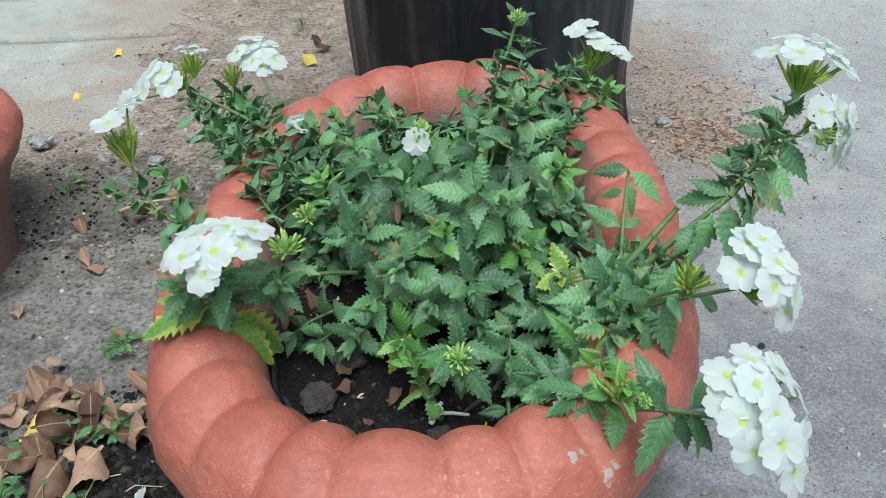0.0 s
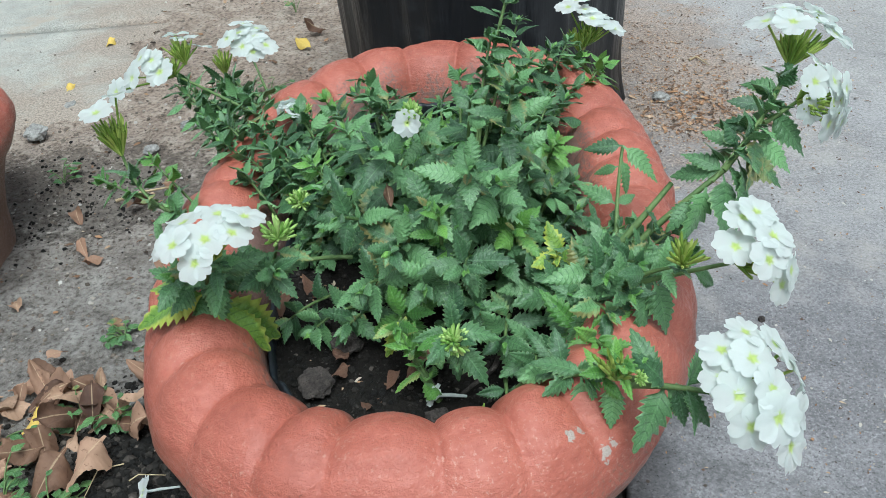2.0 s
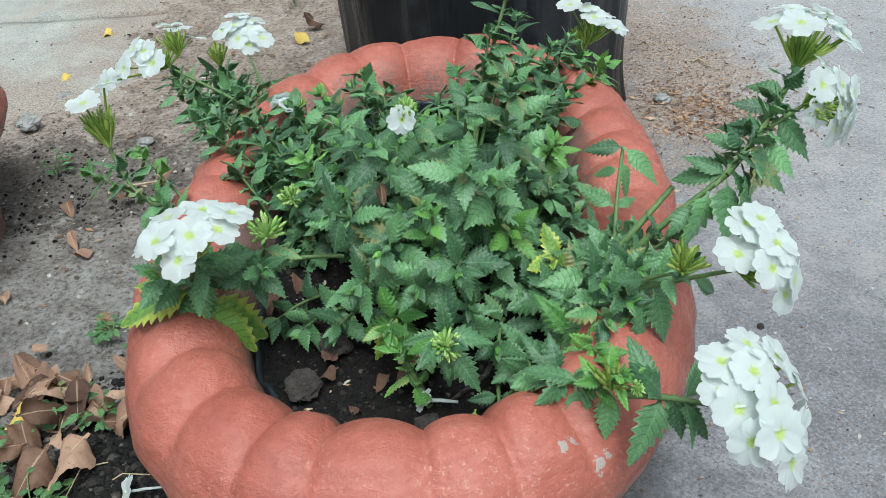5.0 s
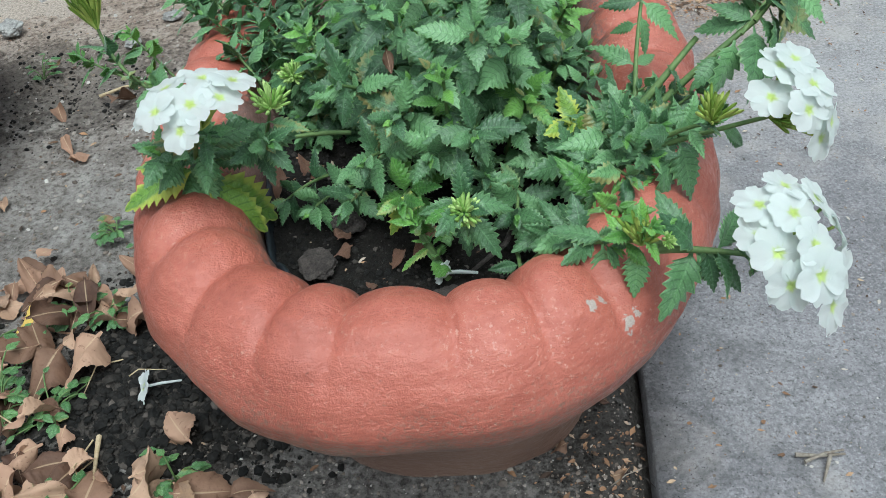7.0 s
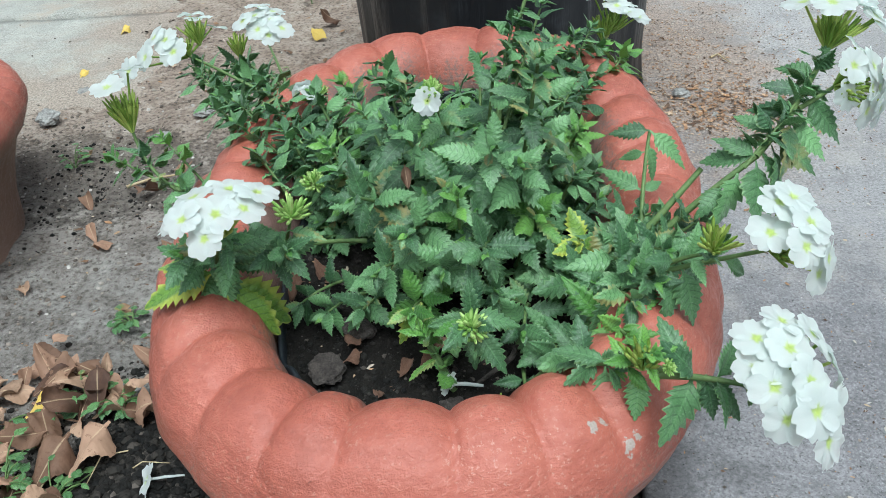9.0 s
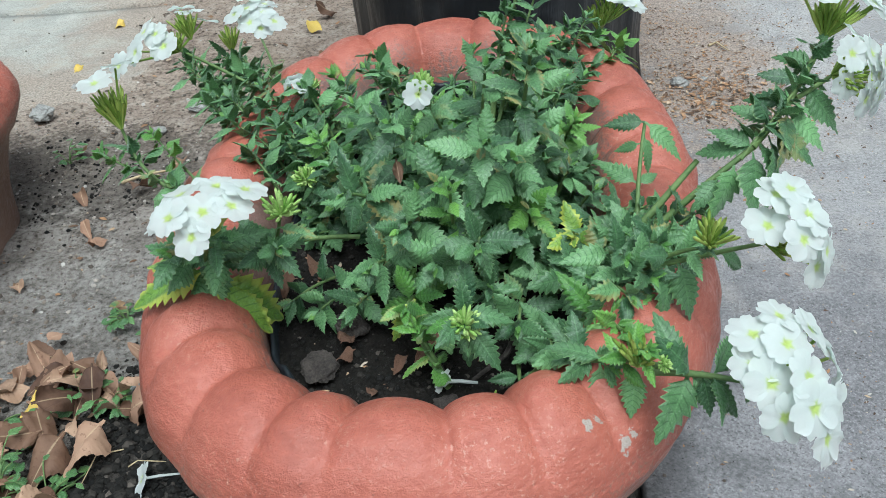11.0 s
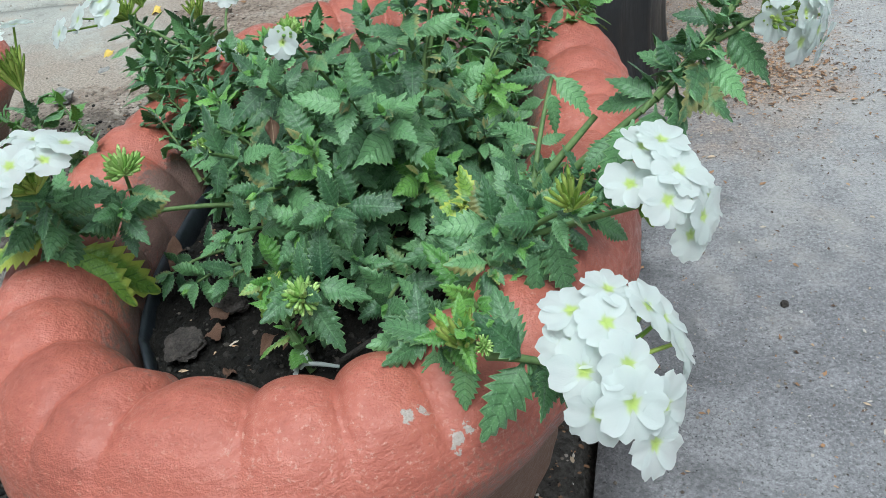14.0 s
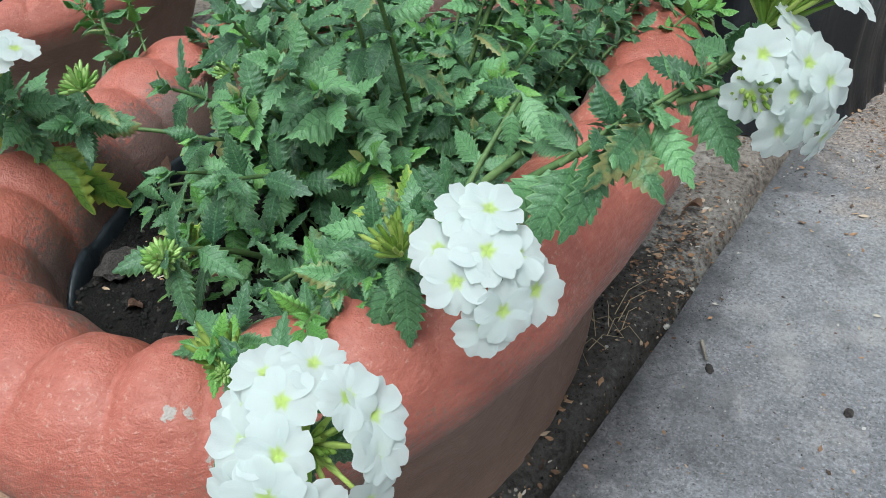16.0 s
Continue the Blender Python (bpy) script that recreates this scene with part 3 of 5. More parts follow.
# ---- the black sack-lined tub behind the planter ----
def build_tub():
    turns, rows, verts = 240, 46, []
    tub = new("plastic_tub")
    tub.matrix_basis = pose(0.087, 1.425, 0.0)
    tagged(tub, "black plastic tub wrapped in a creased glossy sack", "tub")
    for i in range(rows):
        t = i / (rows - 1)
        z = 0.50 * t
        r = 0.232 + 0.018 * t + 0.016 * max(0.0, 1 - t / 0.22) ** 2
        for j in range(turns):
            w = 2 * math.pi * j / turns
            k = noise.noise(Vector((math.cos(w) * 5, math.sin(w) * 5, z * 1.6))) * 0.010
            k += abs(noise.noise(Vector((math.cos(w) * 11, math.sin(w) * 11, z * 2.2 + 4)))) * 0.008
            verts.append(((r + k) * math.cos(w), (r + k) * math.sin(w), z + 0.003))
    part("sack", mesh_of("sack", verts, grid_faces(rows, turns, True), [SACK]), tub, tub.matrix_basis)
    verts = []
    for r, z in ((0.240, 0.46), (0.272, 0.478), (0.277, 0.500), (0.268, 0.512), (0.252, 0.505), (0.234, 0.40), (0.05, 0.39)):
        verts += [(r * math.cos(2 * math.pi * j / turns), r * math.sin(2 * math.pi * j / turns), z + 0.003) for j in range(turns)]
    part("rim", mesh_of("rim", verts, grid_faces(7, turns, True), [SACK]), tub, tub.matrix_basis)


build_tub()


# ---- the verbena: leaves, florets and buds ----
def leaf_arrays(seed, length=1.0, width=0.52, teeth=7, fold=0.35, droop=0.30, wave=0.05, depth=0.34, across=(-1, -0.66, -0.33, 0, 0.33, 0.66, 1)):
    """A saw-toothed, quilted, ovate leaf; its stalk starts at the origin and it runs along y."""
    rng = random.Random(seed)
    rows = teeth * 3 + 1
    verts, uvs = [], []
    skew = rng.uniform(-0.10, 0.10)
    for i in range(rows):
        u = i / (rows - 1)
        if u < 0.12:
            half = 0.022 + 0.10 * u
        else:
            t = (u - 0.12) / 0.88
            half = width / 2 * (math.sin(math.pi * min(1, t ** 0.64 * 0.985 + 0.015)) ** 0.88) + 0.014 * (1 - t)
        saw = (u * teeth) % 1.0
        tooth = saw * 1.5 if saw < 0.7 else 0.0
        for s in across:
            e = abs(s)
            cut = 1 - depth * (1 - tooth) * max(0, (e - 0.4) / 0.6) * (u > 0.12)
            x = s * half * cut + skew * u * u * 0.5
            y = u + 0.055 * tooth * max(0, (e - 0.4) / 0.6) * (u > 0.12) * (1 - 0.8 * u)
            z = fold * e * half - droop * u * u - 1.9 * half * max(0, e - 0.5) ** 2
            z += 0.028 * abs(math.sin(math.pi * (u * teeth + 0.55 - e * 1.3))) * min(1, e * 2.2) * (u > 0.12) * (1 - 0.6 * u)
            z += wave * math.sin(5 * u + seed + 2.2 * s) * e * half * 2
            verts.append((x * length, y * length, z * length))
            uvs.append((s * 0.5 + 0.5, (u * teeth + 0.55) / 8))
    return np.array(verts), grid_faces(rows, len(across)), uvs


LEAF_FORMS = [(1, 1.0, 0.52, 9, 0.22, 0.30, 0.18, 0.34), (2, 1.0, 0.46, 10, 0.38, 0.18, 0.12, 0.32), (3, 1.0, 0.58, 8, 0.10, 0.42, 0.24, 0.36), (4, 1.0, 0.48, 9, 0.44, 0.36, 0.14, 0.34), (5, 1.0, 0.54, 9, 0.06, 0.14, 0.28, 0.35)]
LEAF_KINDS = [leaf_arrays(*form) for form in LEAF_FORMS]
MASS_KINDS = [leaf_arrays(*form, across=(-1, -0.5, 0, 0.5, 1)) for form in LEAF_FORMS]
LEAF_MESHES = {m.name: [mesh_of("leaf", v, f, [m], uv) for v, f, uv in LEAF_KINDS] for m in (LEAF, LEAF_BRIGHT, LEAF_YELLOW)}


def floret_arrays(seed):
    """Five notched white petals round a short throat; faces +z, about 1 unit in radius."""
    rng = random.Random(seed)
    verts, faces, uvs = [], [], []
    for k in range(5):
        w0 = 2 * math.pi * k / 5 + rng.uniform(-0.08, 0.08)
        big = rng.uniform(0.92, 1.06)
        cup, twist = rng.uniform(-0.10, 0.10), rng.uniform(-0.15, 0.15)
        o, rows, cols = len(verts), 9, 9
        for i in range(rows):
            v = i / (rows - 1)
            for j in range(cols):
                s = j / (cols - 1) * 2 - 1
                half = 0.05 + 0.50 * math.sin(math.pi * v * 0.60) ** 0.95
                reach = 1.02 - 0.13 * math.exp(-(s / 0.22) ** 2) - 0.26 * (1 - math.sqrt(1 - 0.96 * s * s)) + 0.030 * math.sin(9 * s + seed + k)
                r = v * reach * big
                side = s * half * big * (1 - 0.12 * v * v)
                z = -0.10 * (1 - v) ** 3 + cup * v * v - 0.10 * v ** 3 + (0.07 + 0.05 * math.sin(k * 2.1 + seed)) * abs(s) ** 2 * v + twist * s * v * 0.5
                z += 0.025 * math.sin(7 * s + 3 * v + k) * v + 0.006 * (k % 2)
                verts.append((r * math.cos(w0) - side * math.sin(w0), r * math.sin(w0) + side * math.cos(w0), z))
                uvs.append((s * 0.5 + 0.5, v))
        faces += [tuple(o + q for q in f) for f in grid_faces(rows, cols)]
    return verts, faces, uvs


FLORETS = [mesh_of("floret", v, f, [PETAL], uv) for v, f, uv in (floret_arrays(i) for i in range(5))]


def spread_dirs(n, cap, rng):
    """Directions spread evenly round +z as far as cap degrees from it."""
    out, lo = [], math.cos(radians(cap))
    for i in range(n):
        z = 1 - (1 - lo) * (i + 0.35) / n
        w = i * 2.39996 + rng.uniform(-0.2, 0.2)
        r = math.sqrt(max(0, 1 - z * z))
        out.append(Vector((r * math.cos(w), r * math.sin(w), z)))
    return out


def bud_mesh(seed, n=30, cap=82, length=1.05, fat=0.115):
    """A tuft of small closed buds."""
    rng = random.Random(seed)
    pieces = []
    for d in spread_dirs(n, cap, rng):
        L = length * rng.uniform(0.7, 1.05)
        turn = Vector((rng.uniform(-0.1, 0.1), rng.uniform(-0.1, 0.1), 0.12))
        pts = [d * L * t + turn * t * t for t in (0.10, 0.40, 0.70, 0.90, 1.0)]
        pieces.append(tube(pts, [fat * rng.uniform(0.8, 1.2) * k for k in (0.45, 0.7, 1.05, 0.95, 0.40)], 6))
    v, f = merged(pieces)
    return mesh_of("bud", v, f, [BUD])


BUDS = [bud_mesh(1, 50, 92, 0.85, 0.085), bud_mesh(2, 40, 74, 1.05, 0.075), bud_mesh(3, 64, 105, 0.85, 0.080)]

verbena = new("verbena_plant")
verbena.matrix_basis = pose(0.03, 0.62, 0.222)
tagged(verbena, "white-flowering verbena with toothed green leaves, growing in the planter", "plant")
LEAVES = []          # (stem part, pose, mesh number, material name)
PLANT_RNG = random.Random(11)


def up_frame(axis):
    z = Vector(axis).normalized()
    x = z.orthogonal().normalized()
    return Matrix((x, z.cross(x), z)).transposed().to_4x4()


def flower_head(base, axis, n=12, reach=0.026, cap=80, size=0.0118, seed=0, lean=0.0, label="rounded cluster of white florets on green tubes", spots=None, brush=34):
    """Florets on green tubes round one point; base is where the tubes meet. spots: the florets' places, where they are known."""
    rng = random.Random(seed * 7 + 3)
    turn = up_frame(axis)
    core = []
    base = Vector(base)
    if spots:
        ends = [Vector(p) for p in spots]
        dirs = [(p - base).normalized() for p in ends]
    else:
        dirs = [(turn @ d).normalized() for d in spread_dirs(n, cap, rng)]
        ends = [base + d * reach * rng.uniform(0.88, 1.10) for d in dirs]
    for end in ends:
        core.append(tube([base.lerp(end, t) for t in (0.02, 0.4, 0.55, 0.94)], [0.0011, 0.0016, 0.0011, 0.0009], 5))
    for d in [(turn @ d).normalized() for d in spread_dirs(brush, max(cap * 0.85, 28), rng)]:
        L = reach * rng.uniform(0.45, 0.82)
        core.append(tube([base + d * L * t for t in (0.02, 0.6, 0.9, 1.0)], [0.0007, 0.0011, 0.0011, 0.0004], 5))
    v, f = merged(core)
    head = part("flower_head", mesh_of("flower_head", v, f, [CALYX]), verbena, Matrix.Identity(4), label)
    wild, tilt = 0.22 if spots else 0.4, Vector(axis).normalized() * 0.7
    for at, d in zip(ends, dirs):
        face = (d + (tilt if spots else Vector()) + Vector((rng.uniform(-wild, wild), rng.uniform(-wild, wild), lean + rng.uniform(-0.2, 0.2)))).normalized()
        m = Matrix.Translation(at) @ up_frame(face) @ Matrix.Rotation(rng.uniform(0, 6.28), 4, "Z") @ Matrix.Scale(size * rng.uniform(0.94, 1.14), 4)
        part("floret", FLORETS[rng.randrange(5)], head, m)
    return head


def bud(at, axis, size, kind=0):
    part("bud", BUDS[kind], verbena, Matrix.Translation(at) @ up_frame(axis) @ Matrix.Scale(size, 4), "light green tuft of closed buds")


def leaf_pair(stem, at, along, spin, open_, size, mat, rng, flat=0.0, jitter=0.2):
    """Two opposite leaves at one node; spin is the compass bearing of the first, 0 towards +x."""
    a = Vector((1, 0, 0)) - along * along.x
    a = a.normalized() if a.length > 0.1 else along.orthogonal().normalized()
    b = along.cross(a)
    for half in (0, math.pi):
        w = spin + half + rng.uniform(-jitter, jitter)
        out = a * math.cos(w) + b * math.sin(w)
        out.z *= 1 - flat
        o = open_ + rng.uniform(-0.20, 0.20)
        way = out * math.sin(o) + along * math.cos(o)
        way.z = max(way.z, -0.55)
        up = along * 0.75 + Vector((0, -0.16, 0.55)) + Vector((rng.uniform(-0.3, 0.3), rng.uniform(-0.3, 0.3), 0))
        LEAVES.append((stem, facing(at, way, up, size * rng.uniform(0.85, 1.14)), rng.randrange(5), mat.name))


def sprig(root, tip, spin=0, leaf=0.036, pairs=4, gap=0.016, bend=(0, 0, 0.02), thick=0.0016, mat=None, tuft=0.35, young=0.45, flat=0.0, rosette=True):
    """One stem with crosswise pairs of leaves, counted downwards from its tip; young: the topmost pair's share of the full size."""
    rng = PLANT_RNG
    mat = mat or LEAF
    leaf, gap, pairs = leaf * 0.92, gap * 0.88, pairs + 1
    root, tip = Vector(root), Vector(tip)
    pts = bezier(root, (root + tip) / 2 + Vector(bend), tip, 14)
    v, f = tube(pts, [thick * (1.25 - 0.6 * i / 13) for i in range(14)], 6)
    stem = part("stem", mesh_of("stem", v, f, [STEM]), verbena, Matrix.Identity(4))
    lens = [0.0]
    for a, b in zip(pts, pts[1:]):
        lens.append(lens[-1] + (b - a).length)
    down = 0.0
    for i in range(pairs):
        want = lens[-1] - down
        if want < lens[-1] * 0.10:
            break
        k = max(q for q in range(13) if lens[q] <= want)
        at = pts[k].lerp(pts[k + 1], (want - lens[k]) / (lens[k + 1] - lens[k]))
        along = (pts[k + 1] - pts[k]).normalized()
        grown = min(1.0, young + (1 - young) * i / 1.8)
        leaf_pair(stem, at, along, radians(spin + 90 * i), radians((38, 58, 70, 80, 88, 92)[min(i, 5)]), leaf * grown, mat, rng, flat)
        if i == 0 and rosette:
            leaf_pair(stem, at + along * 0.003, along, radians(spin + 90), radians(24), leaf * young * 0.62, mat, rng)
            leaf_pair(stem, at + along * 0.005, along, radians(spin + 45), radians(14), leaf * young * 0.42, LEAF_BRIGHT if mat is LEAF else mat, rng)
        elif rng.random() < tuft:
            for q in range(2):
                leaf_pair(stem, at + along * 0.003, along, radians(spin + 90 * i + 90 * q + rng.uniform(-20, 20)), radians(48), leaf * rng.uniform(0.26, 0.42), mat, rng)
        down += gap * (0.75 + 0.18 * i) * rng.uniform(0.88, 1.12)
    return stem


def bare_stem(points, thick=0.0018):
    """A leafless length of stem through three points."""
    v, f = tube(bezier(points[0], points[1], points[2], 12), [thick * (1.15 - 0.4 * i / 11) for i in range(12)], 7)
    return part("stem", mesh_of("stem", v, f, [STEM]), verbena, Matrix.Identity(4))


def lone_leaf(at, way, normal, size, mat, kind=0, stem=None):
    LEAVES.append((stem or verbena, facing(at, way, normal, size), kind, mat.name))


def leaf_to(at, tip, normal, mat=None, kind=0):
    """One leaf from its node to the place of its tip."""
    way = Vector(tip) - Vector(at)
    lone_leaf(at, way, normal, way.length, mat or LEAF, kind)


UMBEL = "domed cluster of notched white florets round green buds"
# the flower heads that hang over the paving
flower_head((0.203, 0.338, 0.330), (0.53, -0.53, 0.66), 0, 0.026, 62, 0.0132, 1, 0.0, UMBEL, [
    (0.190, 0.339, 0.361), (0.204, 0.331, 0.361), (0.195, 0.317, 0.348), (0.212, 0.317, 0.352), (0.200, 0.306, 0.336), (0.213, 0.306, 0.342),
    (0.221, 0.346, 0.357), (0.234, 0.344, 0.339), (0.226, 0.313, 0.334), (0.235, 0.332, 0.322), (0.228, 0.350, 0.348), (0.205, 0.349, 0.364), (0.222, 0.304, 0.322), (0.188, 0.327, 0.352)])
flower_head((0.222, 0.425, 0.352), (0.45, -0.60, 0.62), 0, 0.024, 50, 0.0130, 2, 0.0, UMBEL, [
    (0.224, 0.430, 0.384), (0.217, 0.416, 0.372), (0.233, 0.402, 0.371), (0.239, 0.417, 0.378), (0.255, 0.427, 0.356), (0.244, 0.403, 0.351), (0.247, 0.427, 0.371),
    (0.250, 0.408, 0.358), (0.232, 0.432, 0.386)])
flower_head((0.296, 0.583, 0.410), (0.20, 0.10, 0.95), 0, 0.040, 50, 0.0142, 3, 0.0, UMBEL, [
    (0.274, 0.585, 0.446), (0.291, 0.600, 0.449), (0.303, 0.600, 0.446), (0.311, 0.588, 0.442), (0.324, 0.580, 0.435), (0.288, 0.570, 0.450), (0.322, 0.610, 0.440), (0.330, 0.592, 0.428)], 60)
flower_head((0.297, 0.561, 0.393), (0.45, -0.75, 0.30), 0, 0.032, 50, 0.0128, 4, 0.0, UMBEL, [
    (0.303, 0.550, 0.413), (0.321, 0.560, 0.408), (0.319, 0.550, 0.397), (0.335, 0.572, 0.386), (0.334, 0.562, 0.373), (0.311, 0.572, 0.418), (0.302, 0.543, 0.396), (0.317, 0.545, 0.381),
    (0.327, 0.550, 0.386), (0.331, 0.560, 0.401)], 50)
# the head over the side rim
flower_head((-0.109, 0.445, 0.360), (-0.10, -0.22, 0.95), 0, 0.024, 60, 0.0136, 5, 0.0, UMBEL, [
    (-0.106, 0.431, 0.386), (-0.091, 0.440, 0.384), (-0.126, 0.427, 0.385), (-0.112, 0.419, 0.376), (-0.124, 0.449, 0.388), (-0.103, 0.456, 0.389), (-0.086, 0.456, 0.386),
    (-0.136, 0.437, 0.379)])
# heads at the back
flower_head((-0.238, 0.632, 0.340), (-0.05, -0.02, 1.0), 0, 0.046, 34, 0.0150, 6, 0.0, "white florets above a brush of faded green tubes", [
    (-0.246, 0.627, 0.385), (-0.238, 0.655, 0.388)], 60)
flower_head((-0.262, 0.858, 0.316), (-0.30, -0.20, 0.90), 0, 0.030, 60, 0.0150, 7, 0.0, UMBEL, [
    (-0.305, 0.800, 0.327), (-0.293, 0.820, 0.333), (-0.291, 0.850, 0.343), (-0.252, 0.890, 0.348), (-0.266, 0.830, 0.334), (-0.265, 0.900, 0.349), (-0.276, 0.842, 0.343), (-0.240, 0.895, 0.336)], 50)
flower_head((-0.207, 0.982, 0.280), (0.10, -0.25, 0.95), 0, 0.030, 50, 0.0150, 8, 0.0, UMBEL, [
    (-0.218, 0.985, 0.316), (-0.197, 0.980, 0.312), (-0.217, 1.002, 0.321), (-0.183, 0.970, 0.304), (-0.199, 0.962, 0.299), (-0.231, 0.975, 0.313), (-0.199, 1.000, 0.315), (-0.212, 0.966, 0.305)])
FADED = "green brush of faded flower tubes"
flower_head((-0.252, 0.875, 0.322), (-0.1, -0.1, 1), 0, 0.040, 40, 0.012, 21, 0, FADED, None, 46)
flower_head((-0.238, 0.960, 0.272), (0.05, -0.1, 1), 0, 0.040, 36, 0.012, 22, 0, FADED, None, 46)
flower_head((0.187, 0.905, 0.296), (0.0, -0.1, 1), 0, 0.044, 40, 0.012, 23, 0, FADED, None, 50)
flower_head((0.196, 0.908, 0.304), (0.15, -0.05, 1.0), 0, 0.034, 50, 0.0148, 9, 0.0, UMBEL, [
    (0.172, 0.900, 0.353), (0.192, 0.910, 0.346), (0.184, 0.922, 0.353), (0.211, 0.898, 0.333), (0.210, 0.918, 0.336), (0.224, 0.902, 0.325), (0.198, 0.894, 0.341)])
flower_head((0.190, 0.428, 0.350), (-0.05, -0.35, 0.95), 0, 0.032, 46, 0.010, 24, 0, "light green brush of spent flower tubes", None, 26)

# the branch to the lowest head, lying over the front rim
sprig((0.085, 0.425, 0.250), (0.124, 0.378, 0.306), 100, 0.030, 3, 0.014, (0, 0, 0.025), 0.0020, None, 0.5, 0.75)
bare_stem([(0.118, 0.384, 0.304), (0.142, 0.366, 0.322), (0.164, 0.362, 0.312)], 0.0022)
sprig((0.150, 0.364, 0.312), (0.197, 0.343, 0.322), 40, 0.034, 4, 0.013, (0, 0, 0.004), 0.0019, None, 0.5, 0.8, 0.0, False)
leaf_to((0.124, 0.378, 0.309), (0.094, 0.388, 0.318), (0, -0.3, 1), None, 0)
leaf_to((0.118, 0.384, 0.303), (0.078, 0.415, 0.283), (0.2, -0.3, 1), None, 1)
leaf_to((0.122, 0.377, 0.307), (0.124, 0.362, 0.283), (0, -1, 0.4), None, 2)
leaf_to((0.140, 0.366, 0.313), (0.137, 0.349, 0.288), (0, -1, 0.3), None, 0)
leaf_to((0.168, 0.360, 0.314), (0.153, 0.326, 0.299), (0.3, -0.7, 0.7), None, 2)
leaf_to((0.166, 0.360, 0.314), (0.152, 0.386, 0.338), (0.2, -0.6, 0.6), None, 1)
leaf_to((0.176, 0.354, 0.318), (0.196, 0.340, 0.300), (0.5, -0.7, 0.4), None, 3)
leaf_to((0.174, 0.356, 0.316), (0.179, 0.340, 0.300), (0.3, -0.9, 0.4), None, 0)
flower_head((0.140, 0.362, 0.318), (-0.05, -0.15, 1), 0, 0.030, 44, 0.010, 25, 0, "light green brush of spent flower tubes", None, 30)
bud((0.151, 0.351, 0.330), (0.3, -0.5, 0.6), 0.006, 0)
sprig((0.132, 0.372, 0.312), (0.142, 0.358, 0.334), 20, 0.022, 3, 0.010, (0, 0, 0.002), 0.0016, LEAF_BRIGHT, 0.5, 0.7)
# the branch to the second head
sprig((0.150, 0.470, 0.290), (0.186, 0.432, 0.346), 20, 0.030, 4, 0.017, (0.0, 0, 0.012), 0.0018, None, 0.5, 0.6)
bare_stem([(0.166, 0.452, 0.318), (0.195, 0.440, 0.336), (0.222, 0.424, 0.354)], 0.0017)
leaf_to((0.200, 0.438, 0.338), (0.222, 0.440, 0.322), (0.4, -0.7, 0.5), None, 3)
leaf_to((0.178, 0.446, 0.326), (0.190, 0.424, 0.296), (0.5, -0.8, 0.3), None, 0)
leaf_to((0.172, 0.448, 0.322), (0.172, 0.420, 0.300), (0.3, -0.9, 0.3), None, 2)
# the long stem that leans out over the paving
bare_stem([(0.150, 0.500, 0.285), (0.190, 0.500, 0.335), (0.236, 0.514, 0.366)], 0.0026)
bare_stem([(0.236, 0.514, 0.366), (0.270, 0.545, 0.385), (0.296, 0.583, 0.410)], 0.0021)
bare_stem([(0.270, 0.545, 0.385), (0.285, 0.552, 0.390), (0.300, 0.562, 0.394)], 0.0017)
bare_stem([(0.158, 0.500, 0.308), (0.180, 0.508, 0.332), (0.203, 0.521, 0.354)], 0.0026)
leaf_to((0.238, 0.514, 0.368), (0.201, 0.527, 0.358), (0.0, -0.5, 0.9), None, 1)
leaf_to((0.236, 0.513, 0.366), (0.212, 0.522, 0.382), (0.2, -0.5, 0.8), None, 3)
leaf_to((0.240, 0.516, 0.368), (0.254, 0.490, 0.352), (0.5, -0.7, 0.4), None, 3)
leaf_to((0.262, 0.536, 0.380), (0.254, 0.491, 0.362), (0.7, -0.5, 0.4), None, 1)
leaf_to((0.262, 0.536, 0.380), (0.290, 0.520, 0.362), (0.6, -0.6, 0.4), None, 0)
leaf_to((0.268, 0.542, 0.384), (0.238, 0.552, 0.388), (0.0, -0.6, 0.8), None, 3)
leaf_to((0.278, 0.556, 0.392), (0.248, 0.560, 0.398), (0.0, -0.6, 0.8), None, 1)
leaf_to((0.276, 0.554, 0.390), (0.306, 0.536, 0.366), (0.6, -0.6, 0.4), None, 0)
leaf_to((0.286, 0.568, 0.400), (0.262, 0.578, 0.406), (0.0, -0.6, 0.8), None, 3)
leaf_to((0.236, 0.512, 0.364), (0.236, 0.468, 0.340), (0.7, -0.5, 0.4), None, 0)
leaf_to((0.247, 0.521, 0.371), (0.252, 0.478, 0.346), (0.7, -0.5, 0.4), None, 3)
leaf_to((0.224, 0.508, 0.357), (0.212, 0.474, 0.336), (0.5, -0.7, 0.4), None, 2)
leaf_to((0.214, 0.504, 0.350), (0.196, 0.484, 0.340), (0.2, -0.7, 0.6), None, 0)
leaf_to((0.250, 0.524, 0.374), (0.280, 0.508, 0.358), (0.5, -0.6, 0.6), None, 0)
leaf_to((0.252, 0.528, 0.376), (0.226, 0.542, 0.384), (0.0, -0.6, 0.8), None, 1)
sprig((0.228, 0.510, 0.360), (0.256, 0.530, 0.384), 20, 0.026, 4, 0.008, (0, 0, 0.002), 0.0014, None, 0.9, 0.75, 0.0, False)
sprig((0.240, 0.518, 0.368), (0.276, 0.554, 0.394), 60, 0.024, 5, 0.009, (0, 0, 0.002), 0.0014, None, 0.9, 0.7, 0.0, False)
sprig((0.262, 0.538, 0.380), (0.292, 0.578, 0.408), 100, 0.022, 4, 0.010, (0, 0, 0.002), 0.0014, None, 0.9, 0.7, 0.0, False)
